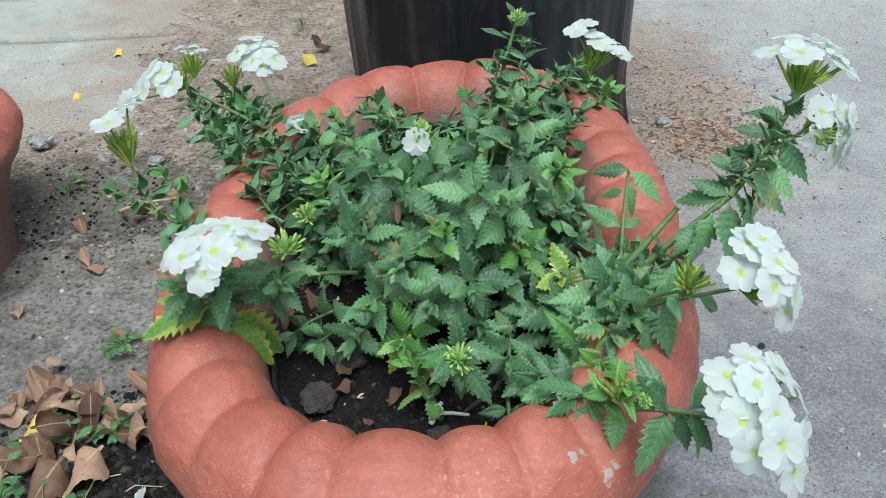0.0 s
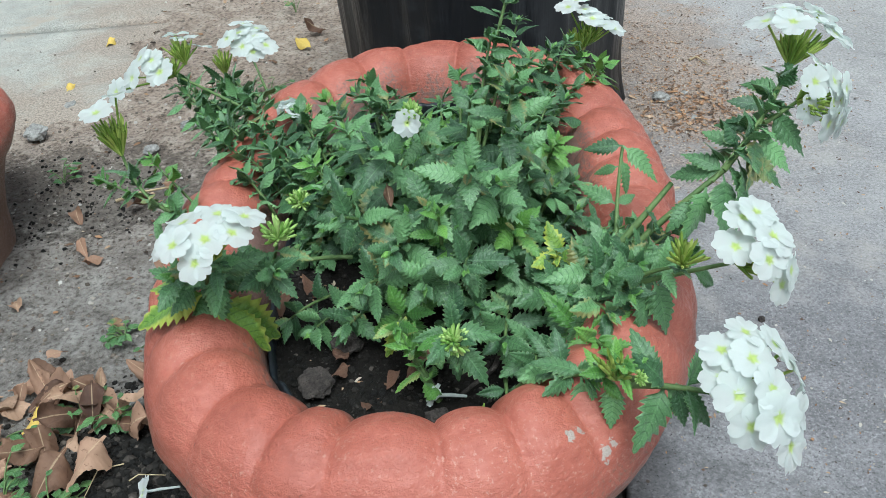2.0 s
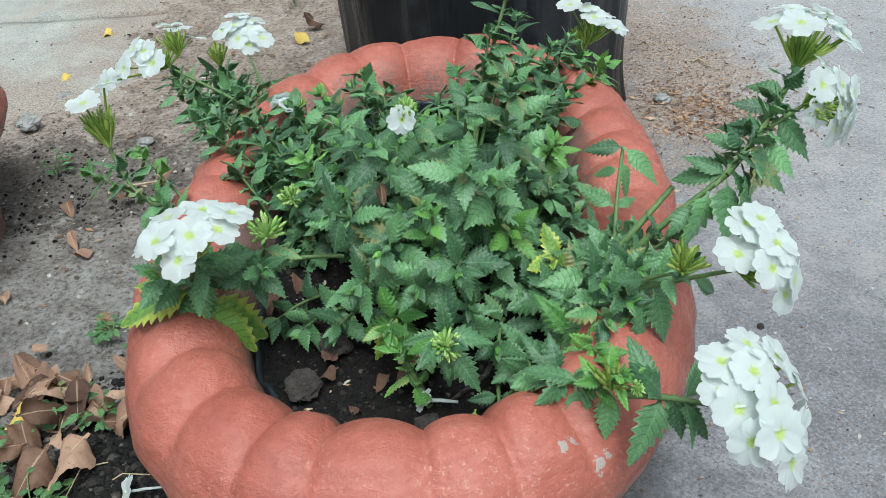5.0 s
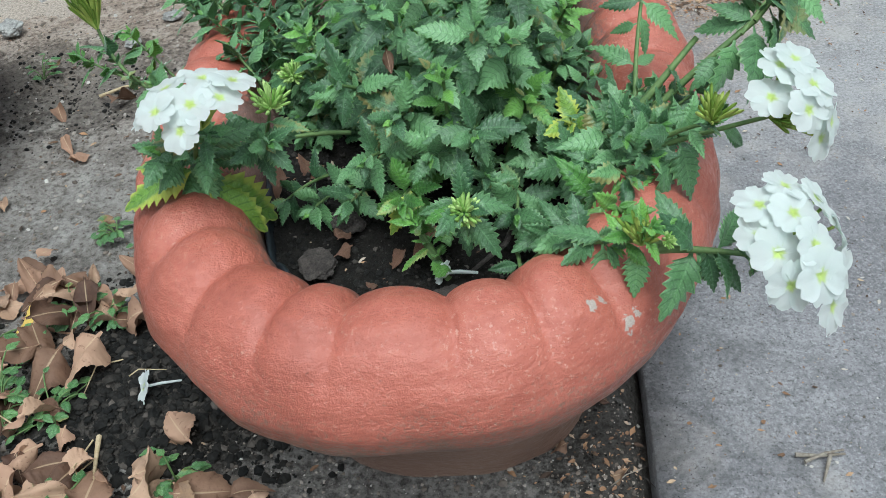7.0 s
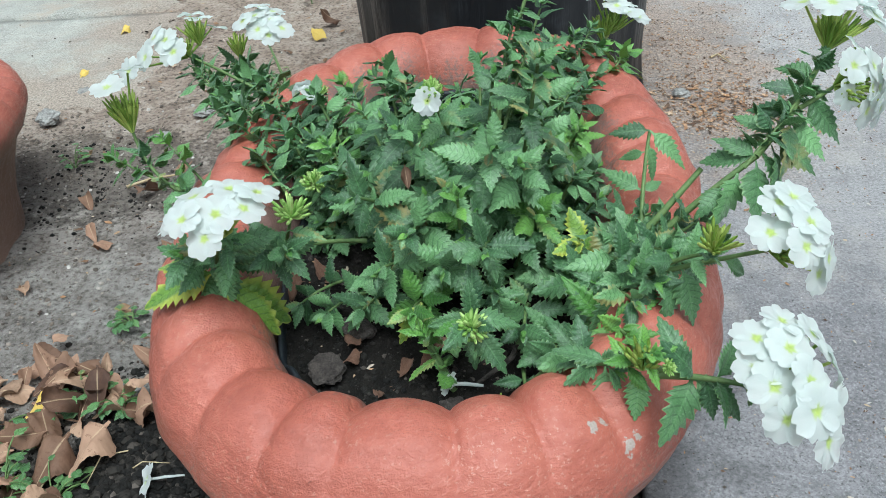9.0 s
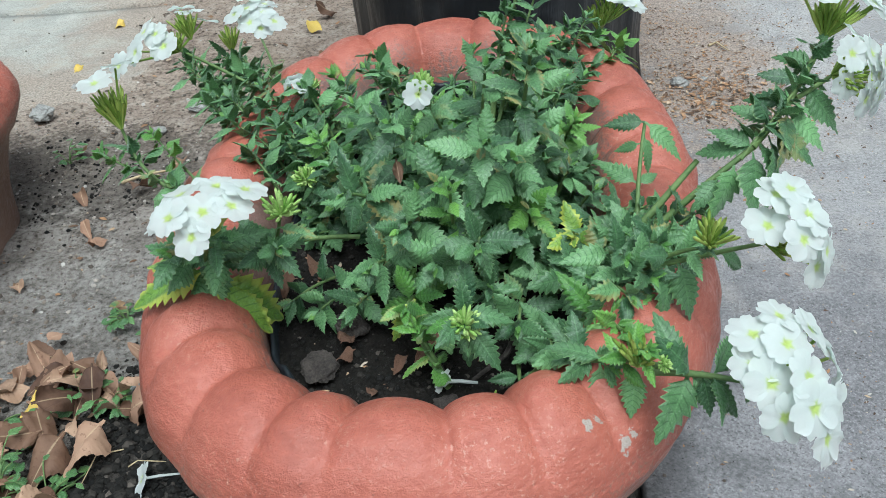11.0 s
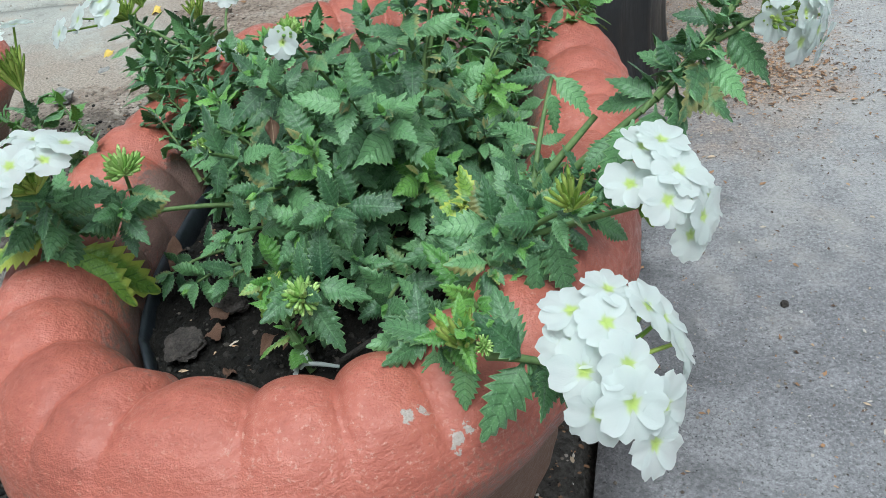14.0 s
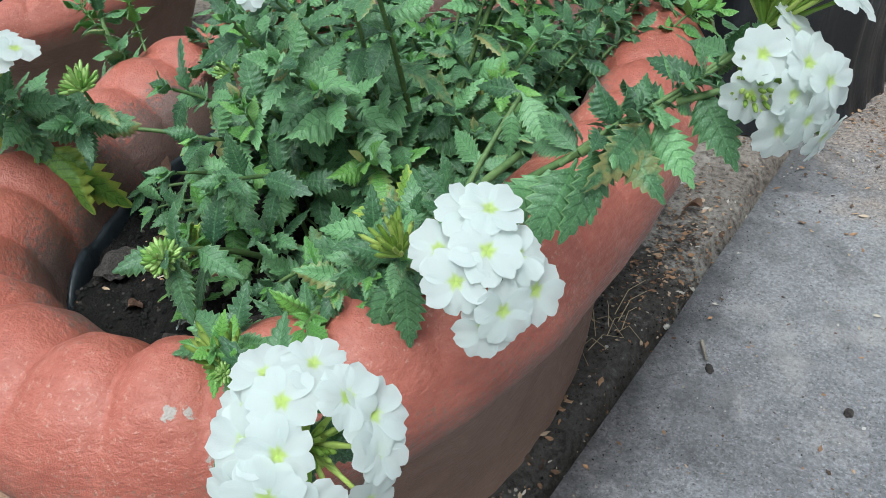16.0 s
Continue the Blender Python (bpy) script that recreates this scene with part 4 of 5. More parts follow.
# the open upright shoot before the side rim
bare_stem([(0.164, 0.502, 0.300), (0.166, 0.535, 0.325), (0.177, 0.575, 0.356)], 0.0017)
leaf_to((0.177, 0.574, 0.357), (0.149, 0.570, 0.361), (0.0, -0.7, 0.7), None, 3)
leaf_to((0.177, 0.574, 0.357), (0.205, 0.556, 0.338), (0.4, -0.5, 0.7), None, 1)
leaf_to((0.175, 0.566, 0.350), (0.182, 0.550, 0.330), (0.5, -0.8, 0.2), None, 3)
leaf_to((0.172, 0.562, 0.346), (0.154, 0.560, 0.342), (0.0, -0.8, 0.5), None, 3)
leaf_to((0.168, 0.540, 0.326), (0.142, 0.552, 0.340), (0.2, -0.8, 0.5), None, 3)
leaf_to((0.168, 0.540, 0.326), (0.186, 0.548, 0.330), (0.1, -0.7, 0.7), None, 3)
leaf_to((0.166, 0.520, 0.312), (0.190, 0.525, 0.312), (0.2, -0.6, 0.8), None, 1)
for x, y, z, w in ((0.184, 0.505, 0.322, 20), (0.200, 0.498, 0.326, 55), (0.172, 0.522, 0.318, 0), (0.192, 0.478, 0.318, 70), (0.176, 0.496, 0.312, 35), (0.160, 0.530, 0.312, 60), (0.206, 0.478, 0.322, 10)):
    sprig((x - 0.03, y + 0.005, 0.285), (x, y, z), w, 0.028, 4, 0.011, (0, 0, 0.010), 0.0014, None, 0.7, 0.7)
# stem, leaves and bud of the head over the side rim
bare_stem([(-0.040, 0.555, 0.278), (-0.094, 0.545, 0.290), (-0.137, 0.468, 0.314)], 0.0017)
bare_stem([(-0.132, 0.478, 0.310), (-0.125, 0.455, 0.335), (-0.110, 0.446, 0.362)], 0.0016)
sprig((-0.125, 0.490, 0.300), (-0.110, 0.450, 0.352), 10, 0.034, 5, 0.010, (-0.006, 0, 0.0), 0.0015, None, 0.7, 0.75, 0.0, False)
sprig((-0.110, 0.515, 0.290), (-0.080, 0.470, 0.330), 30, 0.032, 4, 0.011, (0.0, 0, 0.004), 0.0014, None, 0.7, 0.7)
sprig((-0.130, 0.480, 0.305), (-0.140, 0.455, 0.338), 70, 0.034, 4, 0.010, (0.0, 0, 0.004), 0.0014, None, 0.7, 0.8)
bare_stem([(-0.090, 0.500, 0.310), (-0.080, 0.488, 0.335), (-0.075, 0.480, 0.352)], 0.0013)
bud((-0.075, 0.480, 0.350), (0.1, -0.2, 1), 0.015, 1)
leaf_to((-0.080, 0.486, 0.336), (-0.055, 0.480, 0.336), (0, -0.4, 1), None, 3)
leaf_to((-0.080, 0.486, 0.336), (-0.098, 0.474, 0.330), (0, -0.5, 1), None, 0)
lone_leaf((-0.128, 0.466, 0.318), (-1.0, -0.22, -0.18), (0, -0.5, 1), 0.060, LEAF_YELLOW, 0)
lone_leaf((-0.132, 0.476, 0.320), (-1.0, 0.05, -0.12), (0, -0.5, 1), 0.046, LEAF_YELLOW, 4)
leaf_to((-0.128, 0.470, 0.306), (-0.084, 0.483, 0.248), (0.5, -0.8, 0.5), LEAF_YELLOW, 0)
leaf_to((-0.128, 0.468, 0.308), (-0.092, 0.466, 0.258), (0.5, -0.8, 0.5), LEAF_YELLOW, 4)
leaf_to((-0.130, 0.478, 0.312), (-0.124, 0.448, 0.292), (0, -0.9, 0.4), None, 0)
# the main bush: its topmost shoots
sprig((0.020, 0.590, 0.262), (-0.003, 0.545, 0.378), -45, 0.044, 6, 0.020, (0, 0.01, 0.02), 0.0019, None, 0.3, 0.5)
sprig((0.050, 0.590, 0.262), (0.060, 0.514, 0.378), 0, 0.042, 6, 0.018, (0, 0.0, 0.03), 0.0019, None, 0.3, 0.6)
sprig((0.080, 0.610, 0.262), (0.093, 0.560, 0.418), 5, 0.040, 7, 0.020, (0, 0.01, 0.0), 0.0020, None, 0.3, 0.6)
sprig((0.000, 0.580, 0.262), (-0.036, 0.515, 0.342), 0, 0.040, 5, 0.018, (0, 0, 0.02), 0.0017, None, 0.3, 0.55)
sprig((0.020, 0.570, 0.260), (0.001, 0.496, 0.325), -30, 0.040, 5, 0.017, (0, 0, 0.02), 0.0017, None, 0.3, 0.55)
sprig((0.055, 0.560, 0.255), (0.053, 0.466, 0.328), 10, 0.038, 5, 0.017, (0, 0, 0.02), 0.0017, None, 0.3, 0.6)
sprig((0.075, 0.590, 0.260), (0.079, 0.522, 0.360), 60, 0.040, 5, 0.018, (0, 0, 0.02), 0.0017, None, 0.3, 0.55)
sprig((0.030, 0.580, 0.260), (0.028, 0.512, 0.350), 30, 0.040, 5, 0.018, (0, 0, 0.02), 0.0017, None, 0.3, 0.55)
sprig((0.050, 0.620, 0.262), (0.062, 0.580, 0.398), 30, 0.038, 6, 0.019, (0, 0, 0.0), 0.0018, None, 0.3, 0.6)
sprig((-0.020, 0.600, 0.262), (-0.055, 0.573, 0.330), 20, 0.038, 4, 0.017, (0, 0, 0.02), 0.0016, None, 0.4, 0.55)
sprig((0.000, 0.620, 0.262), (-0.020, 0.590, 0.362), 60, 0.038, 5, 0.018, (0, 0, 0.02), 0.0016, None, 0.4, 0.55)
sprig((0.010, 0.550, 0.250), (-0.020, 0.488, 0.300), 15, 0.036, 4, 0.015, (0, 0, 0.015), 0.0016, None, 0.3, 0.7)
sprig((0.040, 0.560, 0.250), (0.025, 0.484, 0.302), 50, 0.038, 4, 0.016, (0, 0, 0.015), 0.0016, None, 0.3, 0.7)
sprig((0.090, 0.600, 0.255), (0.080, 0.556, 0.318), -20, 0.036, 4, 0.016, (0, 0, 0.01), 0.0016, None, 0.3, 0.7)
sprig((0.095, 0.580, 0.250), (0.091, 0.541, 0.306), 40, 0.036, 3, 0.014, (0, 0, 0.01), 0.0016, LEAF_BRIGHT, 0.2, 0.75)
sprig((0.110, 0.640, 0.258), (0.105, 0.602, 0.326), 70, 0.034, 4, 0.016, (0, 0, 0.01), 0.0016, None, 0.4, 0.6)
sprig((0.110, 0.670, 0.260), (0.101, 0.634, 0.340), 20, 0.034, 5, 0.016, (0, 0, 0.01), 0.0016, None, 0.4, 0.6)
sprig((0.120, 0.670, 0.260), (0.133, 0.636, 0.328), 10, 0.026, 5, 0.011, (0, 0, 0.01), 0.0016, LEAF_BRIGHT, 0.9, 0.7)
sprig((0.130, 0.540, 0.258), (0.123, 0.521, 0.294), 0, 0.034, 3, 0.012, (0, 0, 0.01), 0.0015, LEAF_YELLOW, 0.4, 0.8)
sprig((0.110, 0.545, 0.245), (0.105, 0.505, 0.274), 0, 0.034, 2, 0.014, (0, 0, 0.01), 0.0016, None, 0.3, 0.8, 0.3)
sprig((0.085, 0.515, 0.242), (0.079, 0.458, 0.270), 15, 0.032, 3, 0.015, (0, 0, 0.012), 0.0017, None, 0.2, 0.8, 0.3)
sprig((0.100, 0.490, 0.240), (0.100, 0.432, 0.262), 25, 0.030, 3, 0.014, (0, 0, 0.012), 0.0016, None, 0.3, 0.8, 0.3)
sprig((0.078, 0.450, 0.238), (0.078, 0.410, 0.246), -10, 0.026, 2, 0.014, (0, 0, 0.008), 0.0015, None, 0.2, 0.9, 0.3)
sprig((0.110, 0.450, 0.245), (0.120, 0.418, 0.282), 35, 0.032, 4, 0.013, (0, 0, 0.01), 0.0015, None, 0.4, 0.8)
# the shoot with a bud at the front
sprig((0.045, 0.500, 0.242), (0.044, 0.418, 0.308), 5, 0.036, 3, 0.014, (0, -0.01, 0.02), 0.0018, None, 0.2, 0.75, 0.0, False)
bud((0.044, 0.415, 0.306), (0.05, -0.6, 0.8), 0.014, 2)
leaf_to((0.046, 0.420, 0.302), (0.066, 0.398, 0.284), (0.2, -0.6, 0.7), None, 0)
leaf_to((0.042, 0.424, 0.304), (0.018, 0.420, 0.300), (-0.1, -0.5, 0.9), LEAF_BRIGHT, 0)
# low shoots on the soil
sprig((0.028, 0.440, 0.232), (0.011, 0.453, 0.266), 10, 0.030, 3, 0.011, (0.0, -0.004, 0.008), 0.0019, LEAF_BRIGHT, 0.4, 0.75)
bare_stem([(0.030, 0.434, 0.233), (0.020, 0.440, 0.246), (0.011, 0.453, 0.264)], 0.0024)
sprig((-0.030, 0.540, 0.238), (-0.066, 0.500, 0.252), 30, 0.028, 4, 0.012, (0, 0, 0.012), 0.0014, None, 0.4, 0.8, 0.3)
sprig((-0.045, 0.560, 0.238), (-0.088, 0.512, 0.252), 0, 0.026, 4, 0.012, (0, 0, 0.012), 0.0014, None, 0.4, 0.8, 0.3)
sprig((-0.020, 0.530, 0.240), (-0.038, 0.492, 0.260), 60, 0.030, 3, 0.013, (0, 0, 0.012), 0.0014, None, 0.3, 0.8, 0.3)
sprig((0.010, 0.520, 0.242), (0.002, 0.472, 0.276), 20, 0.034, 4, 0.014, (0, 0, 0.012), 0.0015, LEAF_BRIGHT, 0.3, 0.75)
leaf_to((0.008, 0.474, 0.280), (-0.010, 0.456, 0.256), (0, -0.8, 0.5), LEAF_YELLOW, 3)
leaf_to((0.062, 0.418, 0.246), (0.056, 0.398, 0.238), (0.1, -0.5, 0.9), LEAF_YELLOW, 2)
# the dense shoots on the paving side
sprig((0.130, 0.520, 0.270), (0.146, 0.462, 0.320), 10, 0.034, 5, 0.014, (0, 0, 0.012), 0.0017, None, 0.4, 0.65)
sprig((0.140, 0.520, 0.275), (0.169, 0.466, 0.326), 30, 0.032, 5, 0.013, (0, 0, 0.012), 0.0017, None, 0.5, 0.65)
sprig((0.130, 0.490, 0.268), (0.146, 0.435, 0.310), 60, 0.034, 4, 0.014, (0, 0, 0.014), 0.0016, None, 0.4, 0.65)
sprig((0.135, 0.490, 0.270), (0.159, 0.445, 0.317), 0, 0.034, 4, 0.014, (0, 0, 0.014), 0.0016, None, 0.4, 0.65)
sprig((0.120, 0.470, 0.262), (0.140, 0.412, 0.300), 40, 0.036, 4, 0.014, (0, 0, 0.014), 0.0016, LEAF_BRIGHT, 0.4, 0.65)
sprig((0.135, 0.520, 0.270), (0.150, 0.495, 0.312), 75, 0.030, 4, 0.012, (0, 0, 0.008), 0.0015, None, 0.6, 0.65)
sprig((0.150, 0.500, 0.280), (0.182, 0.482, 0.320), 20, 0.030, 4, 0.012, (0, 0, 0.010), 0.0015, None, 0.6, 0.65)
sprig((0.110, 0.500, 0.262), (0.122, 0.470, 0.300), 20, 0.034, 4, 0.013, (0, 0, 0.010), 0.0015, None, 0.4, 0.65)
# shoots between the bush and the side rim
for x, y, z, w in ((-0.100, 0.720, 0.326, 20), (-0.080, 0.760, 0.320, 60), (-0.060, 0.700, 0.336, 0), (-0.120, 0.670, 0.316, 40), (-0.090, 0.650, 0.320, 75), (-0.050, 0.780, 0.316, 30), (-0.030, 0.740, 0.330, 10), (-0.072, 0.622, 0.326, 50), (-0.110, 0.780, 0.306, 25), (-0.045, 0.650, 0.340, 65), (-0.140, 0.645, 0.306, 15)):
    sprig((x + 0.03, y - 0.02, 0.258), (x, y, z), w, 0.033, 5, 0.012, (0, 0, 0.012), 0.0015, LEAF_BRIGHT if w in (60, 50) else LEAF, 0.7, 0.7)
# stems that end in buds
bud((0.019, 0.556, 0.402), (0, -0.2, 1), 0.012, 0)
flower_head((0.018, 0.557, 0.396), (0.0, -0.85, 0.45), 1, 0.012, 20, 0.0105, 10)
sprig((0.040, 0.640, 0.270), (0.020, 0.562, 0.390), 60, 0.030, 4, 0.022, (0, 0, 0.01), 0.0016, None, 0.2, 0.7, 0.0, False)
bud((-0.104, 0.757, 0.312), (0, 0, 1), 0.010, 1)
flower_head((-0.113, 0.760, 0.306), (-0.5, -0.3, 0.85), 4, 0.017, 50, 0.0090, 11)
sprig((-0.070, 0.730, 0.262), (-0.106, 0.757, 0.306), 20, 0.026, 4, 0.012, (0, 0, 0.01), 0.0014, None, 0.7, 0.7)
bud((-0.088, 0.612, 0.298), (0, -0.2, 1), 0.014, 2)
sprig((-0.050, 0.630, 0.262), (-0.087, 0.613, 0.296), 30, 0.026, 4, 0.012, (0, 0, 0.008), 0.0014, None, 0.4, 0.7, 0.0, False)
bud((0.133, 0.928, 0.284), (0, 0, 1), 0.015, 2)
bud((0.100, 0.770, 0.412), (0, 0, 1), 0.011, 2)
# the tall shoot behind
sprig((0.062, 0.690, 0.262), (0.100, 0.770, 0.412), 20, 0.030, 6, 0.013, (-0.012, 0.0, -0.01), 0.0024, None, 0.8, 0.6)
sprig((0.062, 0.690, 0.262), (0.082, 0.745, 0.378), 70, 0.036, 5, 0.015, (-0.006, 0.0, 0.0), 0.0018, None, 0.6, 0.6)
sprig((0.066, 0.700, 0.270), (0.108, 0.762, 0.386), 45, 0.032, 5, 0.014, (-0.004, 0.0, 0.0), 0.0016, None, 0.7, 0.6)
sprig((0.050, 0.690, 0.262), (0.052, 0.735, 0.345), 30, 0.036, 4, 0.016, (0.0, 0.0, 0.0), 0.0016, None, 0.4, 0.6)
sprig((-0.020, 0.700, 0.262), (-0.042, 0.790, 0.326), 20, 0.030, 4, 0.016, (0, 0, 0.02), 0.0016, None, 0.3, 0.7)
sprig((-0.010, 0.690, 0.262), (-0.020, 0.760, 0.318), 60, 0.030, 4, 0.015, (0, 0, 0.02), 0.0016, None, 0.3, 0.7)
# shoots over the far corner of the rim
for x, y, z, w in ((0.199, 0.836, 0.308, 10), (0.171, 0.860, 0.300, 50), (0.150, 0.800, 0.306, 30), (0.184, 0.880, 0.300, 70), (0.205, 0.870, 0.296, 0), (0.132, 0.748, 0.314, 40), (0.165, 0.800, 0.300, 80), (0.140, 0.850, 0.300, 15),
                   (0.120, 0.790, 0.338, 25), (0.145, 0.820, 0.334, 60), (0.110, 0.740, 0.346, 10), (0.165, 0.850, 0.330, 35), (0.090, 0.800, 0.330, 70), (0.130, 0.700, 0.330, 55), (0.150, 0.745, 0.312, 20), (0.120, 0.860, 0.310, 45)):
    sprig((x - 0.03, y - 0.03, 0.262), (x, y, z), w, 0.030, 5, 0.010, (0, 0, 0.012), 0.0014, LEAF_BRIGHT if w in (10, 70, 0) else LEAF, 0.9, 0.75)
sprig((0.150, 0.860, 0.275), (0.133, 0.926, 0.282), 30, 0.026, 4, 0.012, (0, 0, 0.01), 0.0014, None, 0.6, 0.6)
sprig((0.160, 0.850, 0.275), (0.187, 0.904, 0.300), 30, 0.028, 4, 0.011, (0, 0, 0.01), 0.0014, None, 0.8, 0.6)
# the mass of small shoots over the side rim
for x, y, z, w in ((-0.208, 0.778, 0.303, 20), (-0.223, 0.924, 0.268, 60), (-0.250, 0.853, 0.308, 10), (-0.176, 0.735, 0.314, 40), (-0.140, 0.720, 0.314, 0), (-0.121, 0.736, 0.298, 70), (-0.170, 0.700, 0.312, 30),
                   (-0.150, 0.760, 0.312, 55), (-0.190, 0.820, 0.304, 15), (-0.165, 0.800, 0.306, 80), (-0.205, 0.870, 0.296, 35), (-0.230, 0.900, 0.290, 5), (-0.185, 0.760, 0.308, 65), (-0.120, 0.690, 0.304, 25), (-0.145, 0.680, 0.306, 50),
                   (-0.215, 0.815, 0.304, 75), (-0.180, 0.850, 0.296, 45), (-0.200, 0.740, 0.310, 10), (-0.105, 0.660, 0.292, 40), (-0.240, 0.820, 0.312, 30)):
    sprig((x + 0.035, y - 0.025, 0.268 if z > 0.28 else 0.245), (x, y, z), w, 0.031, 6, 0.009, (0, 0, 0.014), 0.0014, None, 0.9, 0.75)
bare_stem([(-0.150, 0.790, 0.290), (-0.210, 0.800, 0.325), (-0.262, 0.858, 0.318)], 0.0017)
bare_stem([(-0.150, 0.800, 0.280), (-0.200, 0.880, 0.300), (-0.238, 0.960, 0.274)], 0.0016)
bare_stem([(-0.140, 0.800, 0.280), (-0.180, 0.900, 0.300), (-0.207, 0.982, 0.282)], 0.0016)
# the separate shoot at the side with its brush of tubes
bare_stem([(-0.130, 0.615, 0.270), (-0.215, 0.590, 0.285), (-0.238, 0.632, 0.342)], 0.0017)
sprig((-0.175, 0.600, 0.285), (-0.232, 0.624, 0.326), 20, 0.030, 5, 0.011, (-0.012, -0.01, 0), 0.0015, None, 0.5, 0.8, 0.0, False)
sprig((-0.150, 0.605, 0.275), (-0.190, 0.598, 0.302), 50, 0.030, 5, 0.010, (-0.01, -0.005, 0), 0.0015, None, 0.6, 0.8)
sprig((-0.165, 0.605, 0.285), (-0.256, 0.624, 0.322), 0, 0.022, 3, 0.010, (0.0, -0.01, 0), 0.0012, LEAF_BRIGHT, 0.6, 0.7)
sprig((-0.165, 0.605, 0.285), (-0.216, 0.640, 0.328), 40, 0.022, 3, 0.010, (0.0, 0.0, 0), 0.0012, LEAF_BRIGHT, 0.6, 0.7)


# filling of the bush, below the shoots above
def bush_top(x, y):
    main = 0.115 * math.exp(-((x - 0.03) / 0.065) ** 2 - ((y - 0.56) / 0.11) ** 2)
    back = 0.055 * math.exp(-((x - 0.05) / 0.10) ** 2 - ((y - 0.70) / 0.10) ** 2)
    side = 0.045 * math.exp(-((x - 0.12) / 0.05) ** 2 - ((y - 0.64) / 0.12) ** 2)
    return 0.262 + max(main, back, side)


for i in range(190):
    x, y = PLANT_RNG.uniform(-0.115, 0.150), PLANT_RNG.uniform(0.48, 0.90)
    if y < 0.60 and (x < -0.02 or PLANT_RNG.random() < 0.6):
        continue
    if abs((x - 0.015) / 0.135) ** 2.5 + abs((y - 0.69) / 0.22) ** 2.5 > 1:
        continue
    z = bush_top(x, y) - PLANT_RNG.uniform(0.0, 0.05)
    sprig((x * 0.8 + 0.008, y * 0.85 + 0.10, 0.225), (x, y - 0.01, z), PLANT_RNG.uniform(0, 90), PLANT_RNG.uniform(0.026, 0.040), 4, 0.014, (0, 0, 0.012), 0.0016, LEAF_BRIGHT if PLANT_RNG.random() < 0.12 else LEAF, 0.6, 0.65)


# the leaves nearest the viewer's side of the bush are parts; the rest is one mass
LEAVES.sort(key=lambda it: it[1].translation.y - 0.4 * it[1].translation.z)
for stem, m, kind, mat in LEAVES[:300]:
    part("leaf", LEAF_MESHES[mat][kind], stem, m)
for mat in (LEAF, LEAF_BRIGHT, LEAF_YELLOW):
    vs, fs, us, o = [], [], [], 0
    for stem, m, kind, name in LEAVES[300:]:
        if name == mat.name:
            v, f, uv = MASS_KINDS[kind]
            r = np.array(m)
            vs.append(v @ r[:3, :3].T + r[:3, 3])
            fs.append(np.array(f) + o)
            us += uv
            o += len(v)
    if vs:
        ob = part("foliage", mesh_of("foliage", np.concatenate(vs), np.concatenate(fs), [mat], us), verbena, Matrix.Identity(4))
        tagged(ob, kind="stuff")

# ---- loose things on the ground and on the soil ----
LITTER_RNG = random.Random(5)
LUMPS = [(np.array([tuple(c) for c in v]), np.array(f)) for v, f in (lump(random.Random(40 + i), 1.0, 0.65) for i in range(6))]


def flake_arrays(seed):
    """A tiny bent scrap of dry leaf or bark."""
    rng = random.Random(seed)
    vs = [((i / 2 - 0.5) * 2 * (1 + rng.uniform(-0.3, 0.3)), (j / 2 - 0.5) * (1 + rng.uniform(-0.4, 0.4)), rng.uniform(0.0, 0.5)) for j in range(3) for i in range(3)]
    for q in (0, 2, 6, 8):
        k = rng.uniform(0.35, 0.85)
        vs[q] = (vs[q][0] * k, vs[q][1] * k, vs[q][2])
    return np.array(vs), np.array(grid_faces(3, 3))


FLAKES = [flake_arrays(60 + i) for i in range(6)]


def scatter(name, label, category, mat, kinds, spots):
    """Many small scraps in one mesh. spots: (x, y, z, size)."""
    vs, fs, o = [], [], 0
    for x, y, z, size in spots:
        v, f = kinds[LITTER_RNG.randrange(len(kinds))]
        w = LITTER_RNG.uniform(0, 6.28)
        c, s = math.cos(w) * size, math.sin(w) * size
        vs.append(np.stack([v[:, 0] * c - v[:, 1] * s + x, v[:, 0] * s + v[:, 1] * c + y, v[:, 2] * size + z + size * 0.25], 1))
        fs += [tuple(g) for g in (f + o).tolist()]
        o += len(v)
    ob = new(name, mesh_of(name, np.concatenate(vs), fs, [mat], smooth=False))
    return tagged(ob, label, category, kind="stuff")


def earth_spots(n, x0, x1, y0, y1, lo, hi, keep=None):
    out = []
    while len(out) < n:
        x, y = LITTER_RNG.uniform(x0, x1), LITTER_RNG.uniform(y0, y1)
        if x < edge_x(y) - 0.006 and (keep is None or LITTER_RNG.random() < keep(x, y)):
            size = lo * (hi / lo) ** (LITTER_RNG.random() ** 2.2)
            out.append((x, y, ground_height(x, y), size))
    return out


def paving_spots(n, x1, y0, y1, lo, hi, keep):
    out = []
    while len(out) < n:
        y = LITTER_RNG.uniform(y0, y1)
        x = LITTER_RNG.uniform(edge_x(y) + 0.01, x1)
        if LITTER_RNG.random() < keep(x, y):
            out.append((x, y, 0.004, lo * (hi / lo) ** (LITTER_RNG.random() ** 2.2)))
    return out


def blob(x, y, cx, cy, r):
    return math.exp(-((x - cx) ** 2 + (y - cy) ** 2) / (r * r))


def drifts(x, y):
    """Where litter gathers on the paving."""
    n = noise.noise(Vector((x * 6, y * 6, 3.0)))
    return 0.11 + 0.25 * max(0.0, n) + 2.6 * blob(x, y, 0.44, 1.40, 0.17) + 1.4 * blob(x, y, 0.42, 1.72, 0.2) + 0.35 * blob(x, y, 0.47, 0.62, 0.10)


